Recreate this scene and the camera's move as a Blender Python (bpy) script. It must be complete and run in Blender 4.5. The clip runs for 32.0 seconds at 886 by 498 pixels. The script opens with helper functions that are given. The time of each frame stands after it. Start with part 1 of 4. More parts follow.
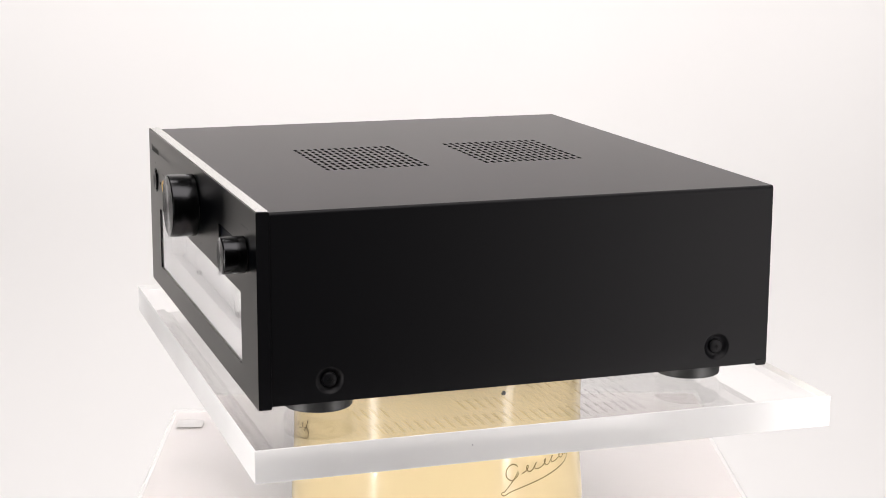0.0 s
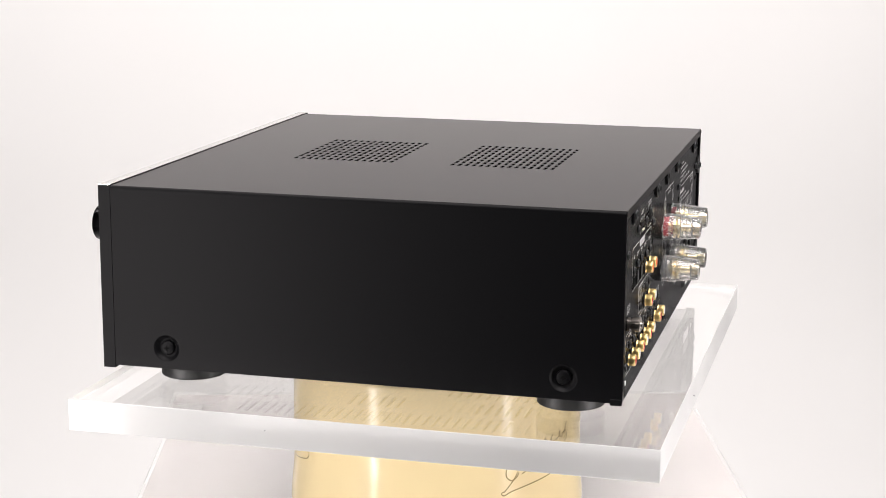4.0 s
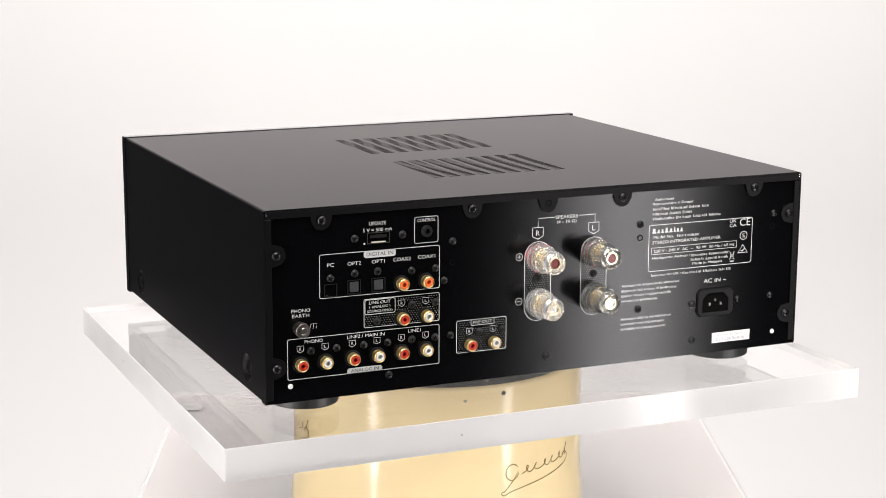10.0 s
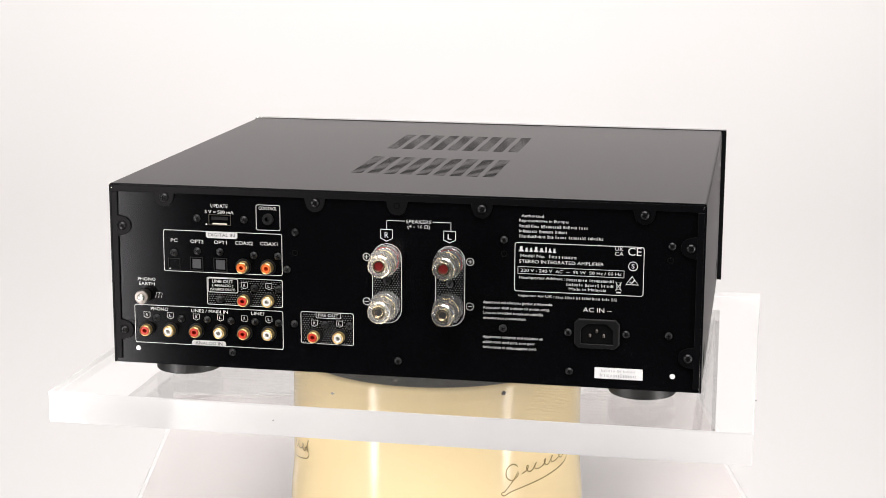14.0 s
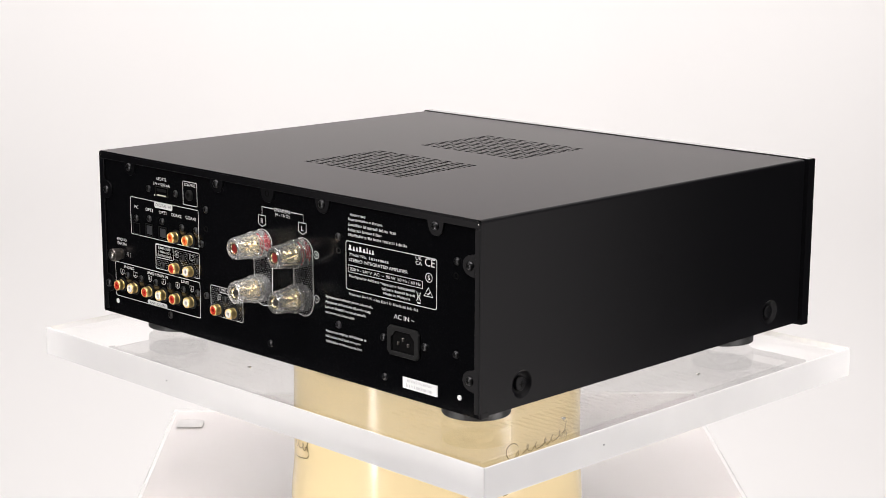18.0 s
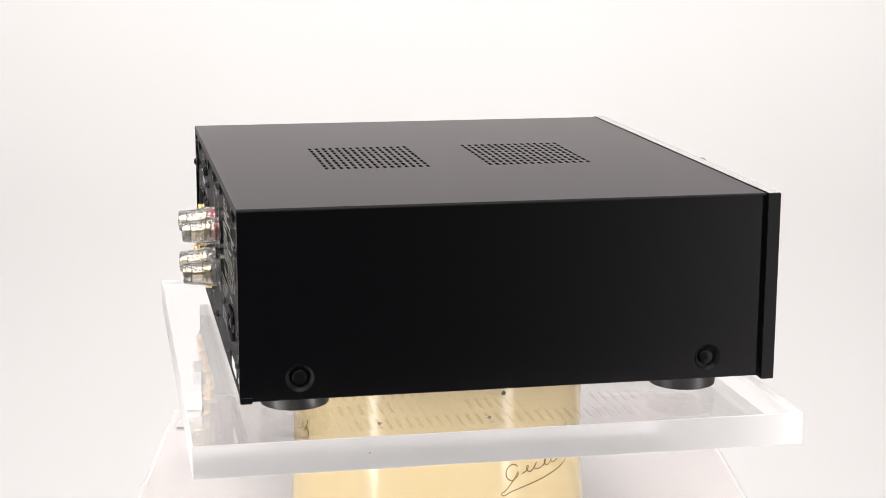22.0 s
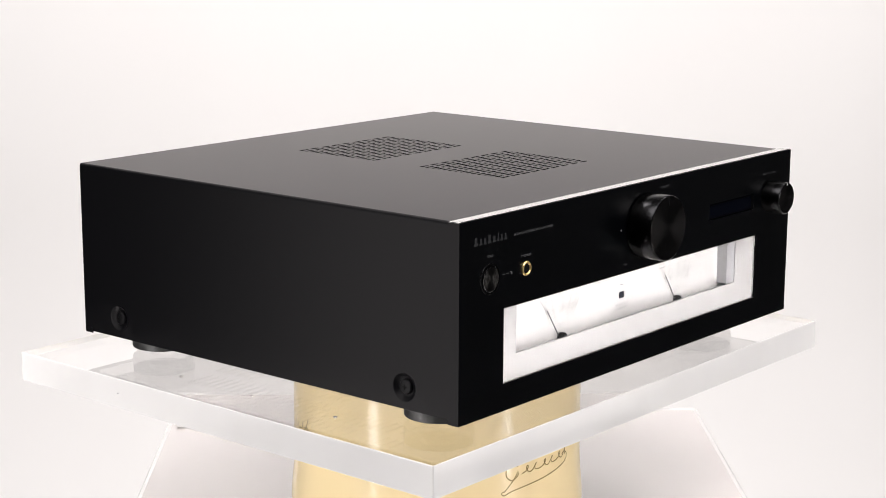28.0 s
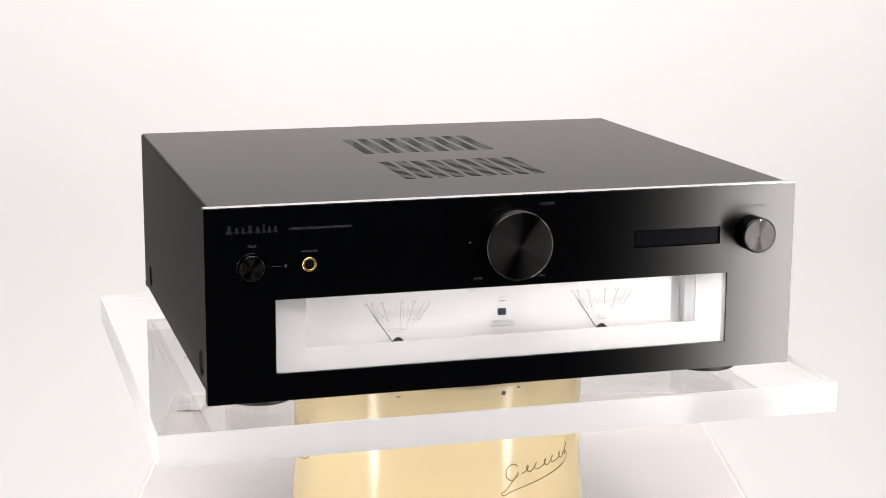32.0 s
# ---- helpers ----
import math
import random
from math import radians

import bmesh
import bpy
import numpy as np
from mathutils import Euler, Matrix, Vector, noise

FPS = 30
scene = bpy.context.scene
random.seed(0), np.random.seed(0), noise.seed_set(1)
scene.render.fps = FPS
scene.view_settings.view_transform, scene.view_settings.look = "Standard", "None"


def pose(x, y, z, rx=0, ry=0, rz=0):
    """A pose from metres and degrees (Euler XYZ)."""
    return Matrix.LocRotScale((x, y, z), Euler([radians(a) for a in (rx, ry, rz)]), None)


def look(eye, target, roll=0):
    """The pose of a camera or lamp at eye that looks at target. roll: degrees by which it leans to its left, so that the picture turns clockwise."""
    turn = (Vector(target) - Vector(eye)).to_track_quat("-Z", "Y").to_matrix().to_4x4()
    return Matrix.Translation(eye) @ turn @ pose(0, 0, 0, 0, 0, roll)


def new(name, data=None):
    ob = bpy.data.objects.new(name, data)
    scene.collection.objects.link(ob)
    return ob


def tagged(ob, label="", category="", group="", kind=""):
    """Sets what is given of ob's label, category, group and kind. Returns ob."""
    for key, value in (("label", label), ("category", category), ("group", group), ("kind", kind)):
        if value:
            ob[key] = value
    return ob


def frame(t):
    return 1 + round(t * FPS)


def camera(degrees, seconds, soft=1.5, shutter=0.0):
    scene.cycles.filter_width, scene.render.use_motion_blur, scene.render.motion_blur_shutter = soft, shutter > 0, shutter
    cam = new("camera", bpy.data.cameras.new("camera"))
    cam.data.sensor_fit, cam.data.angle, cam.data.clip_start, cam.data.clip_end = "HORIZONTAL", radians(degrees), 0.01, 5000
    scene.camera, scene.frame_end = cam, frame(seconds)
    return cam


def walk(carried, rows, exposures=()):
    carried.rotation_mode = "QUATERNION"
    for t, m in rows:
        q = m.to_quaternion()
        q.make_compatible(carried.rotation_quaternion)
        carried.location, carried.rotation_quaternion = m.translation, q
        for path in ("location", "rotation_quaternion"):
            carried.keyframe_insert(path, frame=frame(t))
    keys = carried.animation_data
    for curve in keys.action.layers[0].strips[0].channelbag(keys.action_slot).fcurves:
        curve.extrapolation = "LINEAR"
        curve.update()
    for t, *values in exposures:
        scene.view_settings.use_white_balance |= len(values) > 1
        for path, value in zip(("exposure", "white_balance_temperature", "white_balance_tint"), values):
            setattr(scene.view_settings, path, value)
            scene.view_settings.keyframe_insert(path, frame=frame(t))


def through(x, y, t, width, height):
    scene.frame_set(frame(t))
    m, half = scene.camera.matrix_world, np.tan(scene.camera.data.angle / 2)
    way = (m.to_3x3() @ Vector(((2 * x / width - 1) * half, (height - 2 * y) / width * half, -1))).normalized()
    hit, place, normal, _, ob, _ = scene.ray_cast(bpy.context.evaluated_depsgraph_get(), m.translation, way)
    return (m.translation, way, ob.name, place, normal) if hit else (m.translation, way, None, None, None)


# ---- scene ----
EYE = Vector((0.0003, -1.3770, 0.3577))
TILT, PAN, LEAN = radians(-11.667), radians(0.037), 0.255
cam = camera(28.587, 32.0, soft=0.9)
AIM = EYE + Vector((math.sin(PAN) * math.cos(TILT), math.cos(PAN) * math.cos(TILT), math.sin(TILT)))
walk(cam, [(0.0, look(EYE, AIM, LEAN)), (32.0, look(EYE, AIM, LEAN))])

# ---- world, lights, exposure ----
world = bpy.data.worlds.new("studio_air")
world.use_nodes = True
world.node_tree.nodes["Background"].inputs[0].default_value = (1.0, 0.97, 0.95, 1)
world.node_tree.nodes["Background"].inputs[1].default_value = 0.02
scene.world = world
scene.view_settings.exposure = 0.0


def area_lamp(name, eye, target, sx, sy, watts, colour=(1, 0.960, 0.951)):
    data = bpy.data.lights.new(name, "AREA")
    data.shape, data.size, data.size_y, data.energy, data.color = "RECTANGLE", sx, sy, watts, colour
    ob = new(name, data)
    ob.matrix_world = look(eye, target)
    return ob


# two upright light tubes beside the turntable, one on either side
area_lamp("tube_light", (0.563, -0.443, -0.10), (0, 0, -0.10), 0.032, 0.84, 3.05)
area_lamp("tube_light", (-0.545, -0.520, -0.10), (0, 0, -0.10), 0.032, 0.84, 3.7)
# the large box overhead, and the two washes on the cove
area_lamp("overhead_light", (0, -0.80, 1.60), (0, 0.0, -0.1), 1.8, 1.2, 48)
area_lamp("cove_light", (1.00, 0.45, 1.7), (0.86, 1.9, 0.0), 1.2, 0.6, 29.0)
area_lamp("cove_light", (-1.00, 0.45, 1.7), (-0.86, 1.9, 0.0), 1.2, 0.6, 29.0)


# ---- materials ----
def material(name, colour, rough=0.5, metal=0.0, vary=0.0, scale=40.0, bump=0.0, bump_scale=400.0,
             stretch=(1, 1, 1), specular=0.5, rough_vary=0.0, aniso=0.0, tangent="", coat=0.0, transmission=0.0, ior=1.5, spin=0.0, edge=1.0):
    m = bpy.data.materials.new(name)
    m.use_nodes = True
    nt = m.node_tree
    b = nt.nodes["Principled BSDF"]
    b.inputs["Base Color"].default_value = (*colour, 1)
    b.inputs["Roughness"].default_value = rough
    b.inputs["Metallic"].default_value = metal
    b.inputs["Specular IOR Level"].default_value = specular
    b.inputs["Coat Weight"].default_value = coat
    b.inputs["Coat Roughness"].default_value = 0.08
    b.inputs["Transmission Weight"].default_value = transmission
    b.inputs["IOR"].default_value = ior
    b.inputs["Anisotropic"].default_value = aniso
    b.inputs["Anisotropic Rotation"].default_value = spin
    b.inputs["Specular Tint"].default_value = (edge, edge, edge, 1)
    if tangent:
        tn = nt.nodes.new("ShaderNodeTangent")
        if tangent == "UV":
            tn.direction_type = "UV_MAP"
        else:
            tn.direction_type, tn.axis = "RADIAL", tangent
        nt.links.new(tn.outputs[0], b.inputs["Tangent"])
    if vary or bump or rough_vary:
        co = nt.nodes.new("ShaderNodeTexCoord")
        mp = nt.nodes.new("ShaderNodeMapping")
        mp.inputs["Scale"].default_value = stretch
        nt.links.new(co.outputs["Object"], mp.inputs[0])
        big = nt.nodes.new("ShaderNodeTexNoise")
        big.inputs["Scale"].default_value, big.inputs["Detail"].default_value = scale, 5
        nt.links.new(mp.outputs[0], big.inputs["Vector"])
        fine = nt.nodes.new("ShaderNodeTexNoise")
        fine.inputs["Scale"].default_value, fine.inputs["Detail"].default_value = bump_scale, 3
        nt.links.new(mp.outputs[0], fine.inputs["Vector"])
        if vary:
            mix = nt.nodes.new("ShaderNodeMix")
            mix.data_type = "RGBA"
            mix.inputs["A"].default_value = (*[c * (1 - vary) for c in colour], 1)
            mix.inputs["B"].default_value = (*[min(1, c * (1 + vary)) for c in colour], 1)
            nt.links.new(big.outputs["Fac"], mix.inputs["Factor"])
            nt.links.new(mix.outputs["Result"], b.inputs["Base Color"])
        if rough_vary:
            mr = nt.nodes.new("ShaderNodeMapRange")
            mr.inputs["To Min"].default_value, mr.inputs["To Max"].default_value = rough - rough_vary, rough + rough_vary
            nt.links.new(big.outputs["Fac"], mr.inputs["Value"])
            nt.links.new(mr.outputs[0], b.inputs["Roughness"])
        if bump:
            bp = nt.nodes.new("ShaderNodeBump")
            bp.inputs["Strength"].default_value, bp.inputs["Distance"].default_value = bump, 0.0004
            nt.links.new(fine.outputs["Fac"], bp.inputs["Height"])
            nt.links.new(bp.outputs[0], b.inputs["Normal"])
    return m


M_COVE = material("white_cove_paint", (0.853, 0.841, 0.832), 0.75, vary=0.012, scale=3, bump=0.05, bump_scale=150)
M_DARK = material("dark_studio_cloth", (0.025, 0.025, 0.027), 0.9, vary=0.2, scale=6)


def crisp(name, base, gloss, rough, ior, aniso=0.0, tangent="", spin=0.0, stretch=(1, 1, 1), scale=20.0, bump=0.02, wear=0.02):
    """A dark surface under a thin glossy skin whose highlight falls off quickly; fine grain in its roughness and relief."""
    m = bpy.data.materials.new(name)
    m.use_nodes = True
    nt = m.node_tree
    nt.nodes.remove(nt.nodes["Principled BSDF"])
    dark, skin = nt.nodes.new("ShaderNodeBsdfDiffuse"), nt.nodes.new("ShaderNodeBsdfAnisotropic")
    rim, whole = nt.nodes.new("ShaderNodeFresnel"), nt.nodes.new("ShaderNodeMixShader")
    dark.inputs["Color"].default_value = (*base, 1)
    skin.distribution = "BECKMANN"
    skin.inputs["Color"].default_value = (*gloss, 1)
    skin.inputs["Anisotropy"].default_value, skin.inputs["Rotation"].default_value = aniso, spin
    rim.inputs["IOR"].default_value = ior
    co, mp = nt.nodes.new("ShaderNodeTexCoord"), nt.nodes.new("ShaderNodeMapping")
    mp.inputs["Scale"].default_value = stretch
    grain, span, relief = nt.nodes.new("ShaderNodeTexNoise"), nt.nodes.new("ShaderNodeMapRange"), nt.nodes.new("ShaderNodeBump")
    grain.inputs["Scale"].default_value, grain.inputs["Detail"].default_value = scale, 5
    span.inputs["To Min"].default_value, span.inputs["To Max"].default_value = rough - wear, rough + wear
    relief.inputs["Strength"].default_value, relief.inputs["Distance"].default_value = bump, 0.0003
    nt.links.new(co.outputs["Object"], mp.inputs[0])
    nt.links.new(mp.outputs[0], grain.inputs["Vector"])
    nt.links.new(grain.outputs["Fac"], span.inputs["Value"])
    nt.links.new(grain.outputs["Fac"], relief.inputs["Height"])
    nt.links.new(span.outputs[0], skin.inputs["Roughness"])
    nt.links.new(relief.outputs[0], skin.inputs["Normal"])
    if tangent:
        tn = nt.nodes.new("ShaderNodeTangent")
        tn.direction_type = "UV_MAP"
        nt.links.new(tn.outputs[0], skin.inputs["Tangent"])
    nt.links.new(rim.outputs[0], whole.inputs[0])
    nt.links.new(dark.outputs[0], whole.inputs[1])
    nt.links.new(skin.outputs[0], whole.inputs[2])
    nt.links.new(whole.outputs[0], nt.nodes["Material Output"].inputs[0])
    return m


M_COVER = crisp("black_powder_coat", (0.0034, 0.0034, 0.0040), (0.60, 0.582, 0.585), 0.50, 1.28, scale=260, bump=0.05)
M_REAR = crisp("black_satin_paint", (0.0026, 0.0027, 0.0032), (0.152, 0.152, 0.156), 0.25, 2.2, scale=900, bump=0.003)
M_FRONT = crisp("black_brushed_aluminium", (0.0010, 0.0012, 0.0016), (0.84, 0.825, 0.80), 0.33, 1.72, aniso=-0.33, tangent="UV", spin=0.25,
                stretch=(0.03, 1, 14), scale=150, bump=0.02, wear=0.010)
M_TRIM = material("bright_brushed_aluminium", (0.62, 0.61, 0.60), 0.22, metal=1.0, vary=0.04, scale=90, stretch=(0.05, 6, 6))
M_KNOB = material("black_turned_aluminium", (0.066, 0.063, 0.062), 0.20, metal=1.0, aniso=1.0, tangent="Y", spin=0.25, vary=0.06, scale=300)
M_BUTTON = material("dark_turned_button", (0.026, 0.025, 0.024), 0.30, metal=1.0, aniso=1.0, tangent="Y", spin=0.25)
M_KNOBSIDE = material("black_anodised_side", (0.020, 0.020, 0.021), 0.24, metal=1.0, vary=0.08, scale=150)
M_FOOT = material("black_foot_plastic", (0.010, 0.010, 0.010), 0.48, vary=0.15, scale=60)
M_RUBBER = material("black_rubber", (0.016, 0.016, 0.016), 0.75)
M_PAD = material("grey_rubber_pad", (0.20, 0.19, 0.17), 0.35, vary=0.4, scale=90)
M_BOLT = material("black_bolt", (0.006, 0.006, 0.006), 0.5, specular=0.3)
M_SCREW = material("black_zinc_screw", (0.048, 0.048, 0.050), 0.34, metal=1.0, vary=0.2, scale=400)
M_SOCKET = material("black_socket", (0.005, 0.005, 0.005), 0.55, specular=0.2)
# near-black colour put in for the shade inside holes, slots and recesses
M_HOLESHADE = material("dark_inside", (0.004, 0.004, 0.004), 0.9, specular=0.05)
M_STEEL = material("bottom_zinc_steel", (0.30, 0.30, 0.295), 0.45, metal=0.2, vary=0.12, scale=50)
M_PRINT = material("white_silkscreen", (0.70, 0.70, 0.69), 0.24)
M_DOTS = material("grey_dot_silkscreen", (0.25, 0.25, 0.25), 0.55)
M_DIM = material("grey_silkscreen", (0.062, 0.062, 0.066), 0.5)
M_FAINT = material("faint_grey_mark", (0.013, 0.0135, 0.015), 0.5, specular=0.2)
M_INK = material("dark_ink", (0.03, 0.03, 0.035), 0.6)
M_PALEINK = material("pale_label_ink", (0.50, 0.50, 0.51), 0.6)
M_GREYINK = material("grey_scale_ink", (0.24, 0.24, 0.25), 0.6)
M_WHITEPART = material("white_meter_plastic", (0.455, 0.449, 0.444), 0.45, vary=0.01, scale=30)
M_FACE = material("white_meter_face", (0.80, 0.79, 0.782), 0.55, vary=0.015, scale=20)
# frame plastic made greyer, with the inner side's shade in the colour
M_SHADEWALL = material("grey_meter_side", (0.40, 0.40, 0.41), 0.5)
M_GOLD = material("gold_plate", (0.92, 0.68, 0.30), 0.36, metal=1.0, vary=0.06, scale=300)
M_NICKEL = material("nickel_plate", (0.72, 0.69, 0.65), 0.24, metal=1.0, vary=0.06, scale=300)
M_TERMINAL = material("tarnished_nickel", (0.25, 0.225, 0.205), 0.32, metal=1.0, vary=0.15, scale=300)
M_DULL = material("dull_nickel", (0.07, 0.065, 0.055), 0.4, metal=1.0)
M_RED = material("red_plastic", (0.55, 0.032, 0.013), 0.35)
M_HUBRED = material("deep_red_plastic", (0.17, 0.010, 0.009), 0.3)
M_ORANGE = material("orange_plastic", (0.85, 0.17, 0.03), 0.35)
M_WHITE = material("white_plastic", (0.80, 0.78, 0.74), 0.35)
M_SMOKE = material("smoky_shutter", (0.030, 0.031, 0.034), 0.5, vary=0.5, scale=500)
M_SENSOR = material("dark_blue_sensor", (0.045, 0.05, 0.07), 0.20, specular=0.9)
M_SCREEN = material("unlit_screen", (0.0010, 0.0014, 0.0034), 0.32, specular=0.07)
# pale, mostly non-metal colour that paints the glint on the port's lip
M_LIPGLINT = material("bright_port_lip", (0.80, 0.74, 0.62), 0.5, metal=0.2)
M_LABEL = material("white_paper_label", (0.82, 0.82, 0.81), 0.6, vary=0.02, scale=100)
M_DRUM = material("cream_enamel", (0.95, 0.77, 0.44), 0.17, vary=0.03, scale=9, bump=0.06, bump_scale=900, rough_vary=0.03)
M_DRUMTOP = material("grey_drum_plate", (0.50, 0.49, 0.46), 0.20, metal=0.9, vary=0.55, scale=26, stretch=(1, 5, 1), rough_vary=0.10)
M_SCRIPT = material("bronze_script", (0.24, 0.165, 0.05), 0.35, metal=0.4, vary=0.25, scale=120)
M_PLINTH = material("white_plinth_paint", (0.36, 0.335, 0.327), 0.5, vary=0.07, scale=7, stretch=(0.4, 9, 1))
M_PATCH = material("grey_tape", (0.60, 0.585, 0.575), 0.6, vary=0.2, scale=60)
M_DISPLAY = material("black_display_glass", (0.0010, 0.0011, 0.0016), 0.35, specular=0.06)


def clear(name, tint, rough, ior):
    m = material(name, tint, rough, transmission=1.0, ior=ior)
    return m


def sawn_edge():
    """Sawn acrylic: partly clear, partly frosted so that it passes scattered light on."""
    m = clear("sawn_acrylic_edge", (0.99, 0.985, 0.98), 0.16, 1.49)
    nt = m.node_tree
    glass = nt.nodes["Principled BSDF"]
    through = nt.nodes.new("ShaderNodeBsdfTranslucent")
    matt = nt.nodes.new("ShaderNodeBsdfDiffuse")
    for n in (through, matt):
        n.inputs["Color"].default_value = (0.985, 0.98, 0.975, 1)
    frost, whole = nt.nodes.new("ShaderNodeMixShader"), nt.nodes.new("ShaderNodeMixShader")
    frost.inputs[0].default_value = 0.68
    co, cloud, span = nt.nodes.new("ShaderNodeTexCoord"), nt.nodes.new("ShaderNodeTexNoise"), nt.nodes.new("ShaderNodeMapRange")
    cloud.inputs["Scale"].default_value, cloud.inputs["Detail"].default_value = 6.0, 4
    span.inputs["From Min"].default_value, span.inputs["From Max"].default_value = 0.35, 0.65
    span.inputs["To Min"].default_value, span.inputs["To Max"].default_value = 0.63, 0.71
    nt.links.new(co.outputs["Object"], cloud.inputs["Vector"])
    nt.links.new(cloud.outputs["Fac"], span.inputs["Value"])
    nt.links.new(span.outputs[0], whole.inputs[0])
    nt.links.new(through.outputs[0], frost.inputs[1])
    nt.links.new(matt.outputs[0], frost.inputs[2])
    nt.links.new(glass.outputs[0], whole.inputs[1])
    nt.links.new(frost.outputs[0], whole.inputs[2])
    nt.links.new(whole.outputs[0], nt.nodes["Material Output"].inputs[0])
    return m


M_ACRYL = clear("clear_acrylic", (0.995, 0.99, 0.985), 0.0, 1.49)
M_SAWN = sawn_edge()
M_CAP = material("clear_terminal_plastic", (0.99, 0.985, 0.975), 0.02, transmission=0.95, ior=1.45)
M_POSTGOLD = material("polished_gold_plate", (0.94, 0.83, 0.60), 0.22, metal=1.0, vary=0.08, scale=300)
M_COLLARRED = material("dark_red_collar", (0.20, 0.006, 0.012), 0.15, coat=0.6)
# clear bumpers get bright metal in place of their glints
M_BEAD = material("bright_bead", (0.97, 0.96, 0.95), 0.12, metal=0.9)
M_PANE = material("meter_glass", (1, 1, 1), 0.0, transmission=1.0, ior=1.40, coat=1.0)
M_PANE.node_tree.nodes["Principled BSDF"].inputs["Coat Roughness"].default_value = 0.22


# ---- mesh tools ----
def part(name, bm, mat, parent=None, label="", smooth=25.0):
    me = bpy.data.meshes.new(name)
    bmesh.ops.recalc_face_normals(bm, faces=bm.faces)
    bm.to_mesh(me)
    bm.free()
    me.materials.append(mat)
    if smooth:
        me.polygons.foreach_set("use_smooth", [True] * len(me.polygons))
        me.set_sharp_from_angle(angle=radians(smooth))
    ob = new(name, me)
    ob.parent = parent
    if label:
        ob["label"] = label
    return ob


def share(name, source, parent, m):
    ob = new(name, source.data)
    ob.parent, ob.matrix_basis = parent, m
    return ob


def block(x0, x1, y0, y1, z0, z1, bevel=0.0, segs=2, bm=None):
    own = bmesh.new()
    bmesh.ops.create_cube(own, size=1)
    for v in own.verts:
        v.co = ((x0 + x1) / 2 + v.co.x * (x1 - x0), (y0 + y1) / 2 + v.co.y * (y1 - y0), (z0 + z1) / 2 + v.co.z * (z1 - z0))
    if bevel:
        bmesh.ops.bevel(own, geom=own.edges[:], offset=bevel, segments=segs, affect="EDGES", profile=0.5)
    if bm is None:
        return own
    merge(bm, own)
    return bm


def merge(bm, other):
    me = bpy.data.meshes.new("tmp")
    other.to_mesh(me)
    other.free()
    bm.from_mesh(me)
    bpy.data.meshes.remove(me)


def lathe(profile, segs=32, m=None, wave=None, bm=None):
    """Turns (radius, height) pairs round local z; wave(angle) scales the radius."""
    bm = bm or bmesh.new()
    rings = []
    for r, h in profile:
        if r < 1e-6:
            rings.append([bm.verts.new((0, 0, h))])
            continue
        ring = []
        for i in range(segs):
            a = 2 * math.pi * i / segs
            k = r * (wave(a) if wave else 1)
            ring.append(bm.verts.new((k * math.cos(a), k * math.sin(a), h)))
        rings.append(ring)
    made = [v for ring in rings for v in ring]
    for a, b in zip(rings, rings[1:]):
        if len(a) == 1 and len(b) == 1:
            continue
        for i in range(segs):
            j = (i + 1) % segs
            if len(a) == 1:
                bm.faces.new((a[0], b[i], b[j]))
            elif len(b) == 1:
                bm.faces.new((a[i], a[j], b[0]))
            else:
                bm.faces.new((a[i], a[j], b[j], b[i]))
    if m is not None:
        for v in made:
            v.co = m @ v.co
    return bm


def cells(bm, us, vs, hole, put, depth):
    """A sheet over the grid us x vs with real openings where hole(i, j) holds; put(u, v, d) gives the place, d the depth."""
    nu, nv = len(us) - 1, len(vs) - 1
    top, low = {}, {}

    def vert(store, i, j, d):
        if (i, j) not in store:
            store[i, j] = bm.verts.new(put(us[i], vs[j], d))
        return store[i, j]

    open_cell = [[hole(i, j) for j in range(nv)] for i in range(nu)]

    def is_open(i, j):
        return i < 0 or j < 0 or i >= nu or j >= nv or open_cell[i][j]

    for i in range(nu):
        for j in range(nv):
            if open_cell[i][j]:
                continue
            ring = ((i, j), (i + 1, j), (i + 1, j + 1), (i, j + 1))
            bm.faces.new([vert(top, a, b, 0) for a, b in ring])
            bm.faces.new([vert(low, a, b, depth) for a, b in reversed(ring)])
            for (a, b), (c, d), (ni, nj) in ((ring[0], ring[1], (i, j - 1)), (ring[1], ring[2], (i + 1, j)),
                                              (ring[2], ring[3], (i, j + 1)), (ring[3], ring[0], (i - 1, j))):
                if is_open(ni, nj):
                    bm.faces.new((vert(top, a, b, 0), vert(low, a, b, depth), vert(low, c, d, depth), vert(top, c, d, 0)))
    return bm


BACK = Matrix(((-1, 0, 0, 0), (0, 0, 1, 0), (0, 1, 0, 0), (0, 0, 0, 1)))     # local z looks out of the back
FORE = Matrix(((1, 0, 0, 0), (0, 0, -1, 0), (0, 1, 0, 0), (0, 0, 0, 1)))     # local z looks out of the front
SIDE_R = Matrix(((0, 0, 1, 0), (1, 0, 0, 0), (0, 1, 0, 0), (0, 0, 0, 1)))    # local z looks out of the +x side
SIDE_L = Matrix(((0, 0, -1, 0), (-1, 0, 0, 0), (0, 1, 0, 0), (0, 0, 0, 1)))
DOWN = Matrix(((1, 0, 0, 0), (0, -1, 0, 0), (0, 0, -1, 0), (0, 0, 0, 1)))


def at(face, x, y, z):
    return Matrix.Translation((x, y, z)) @ face


LETTER = {}


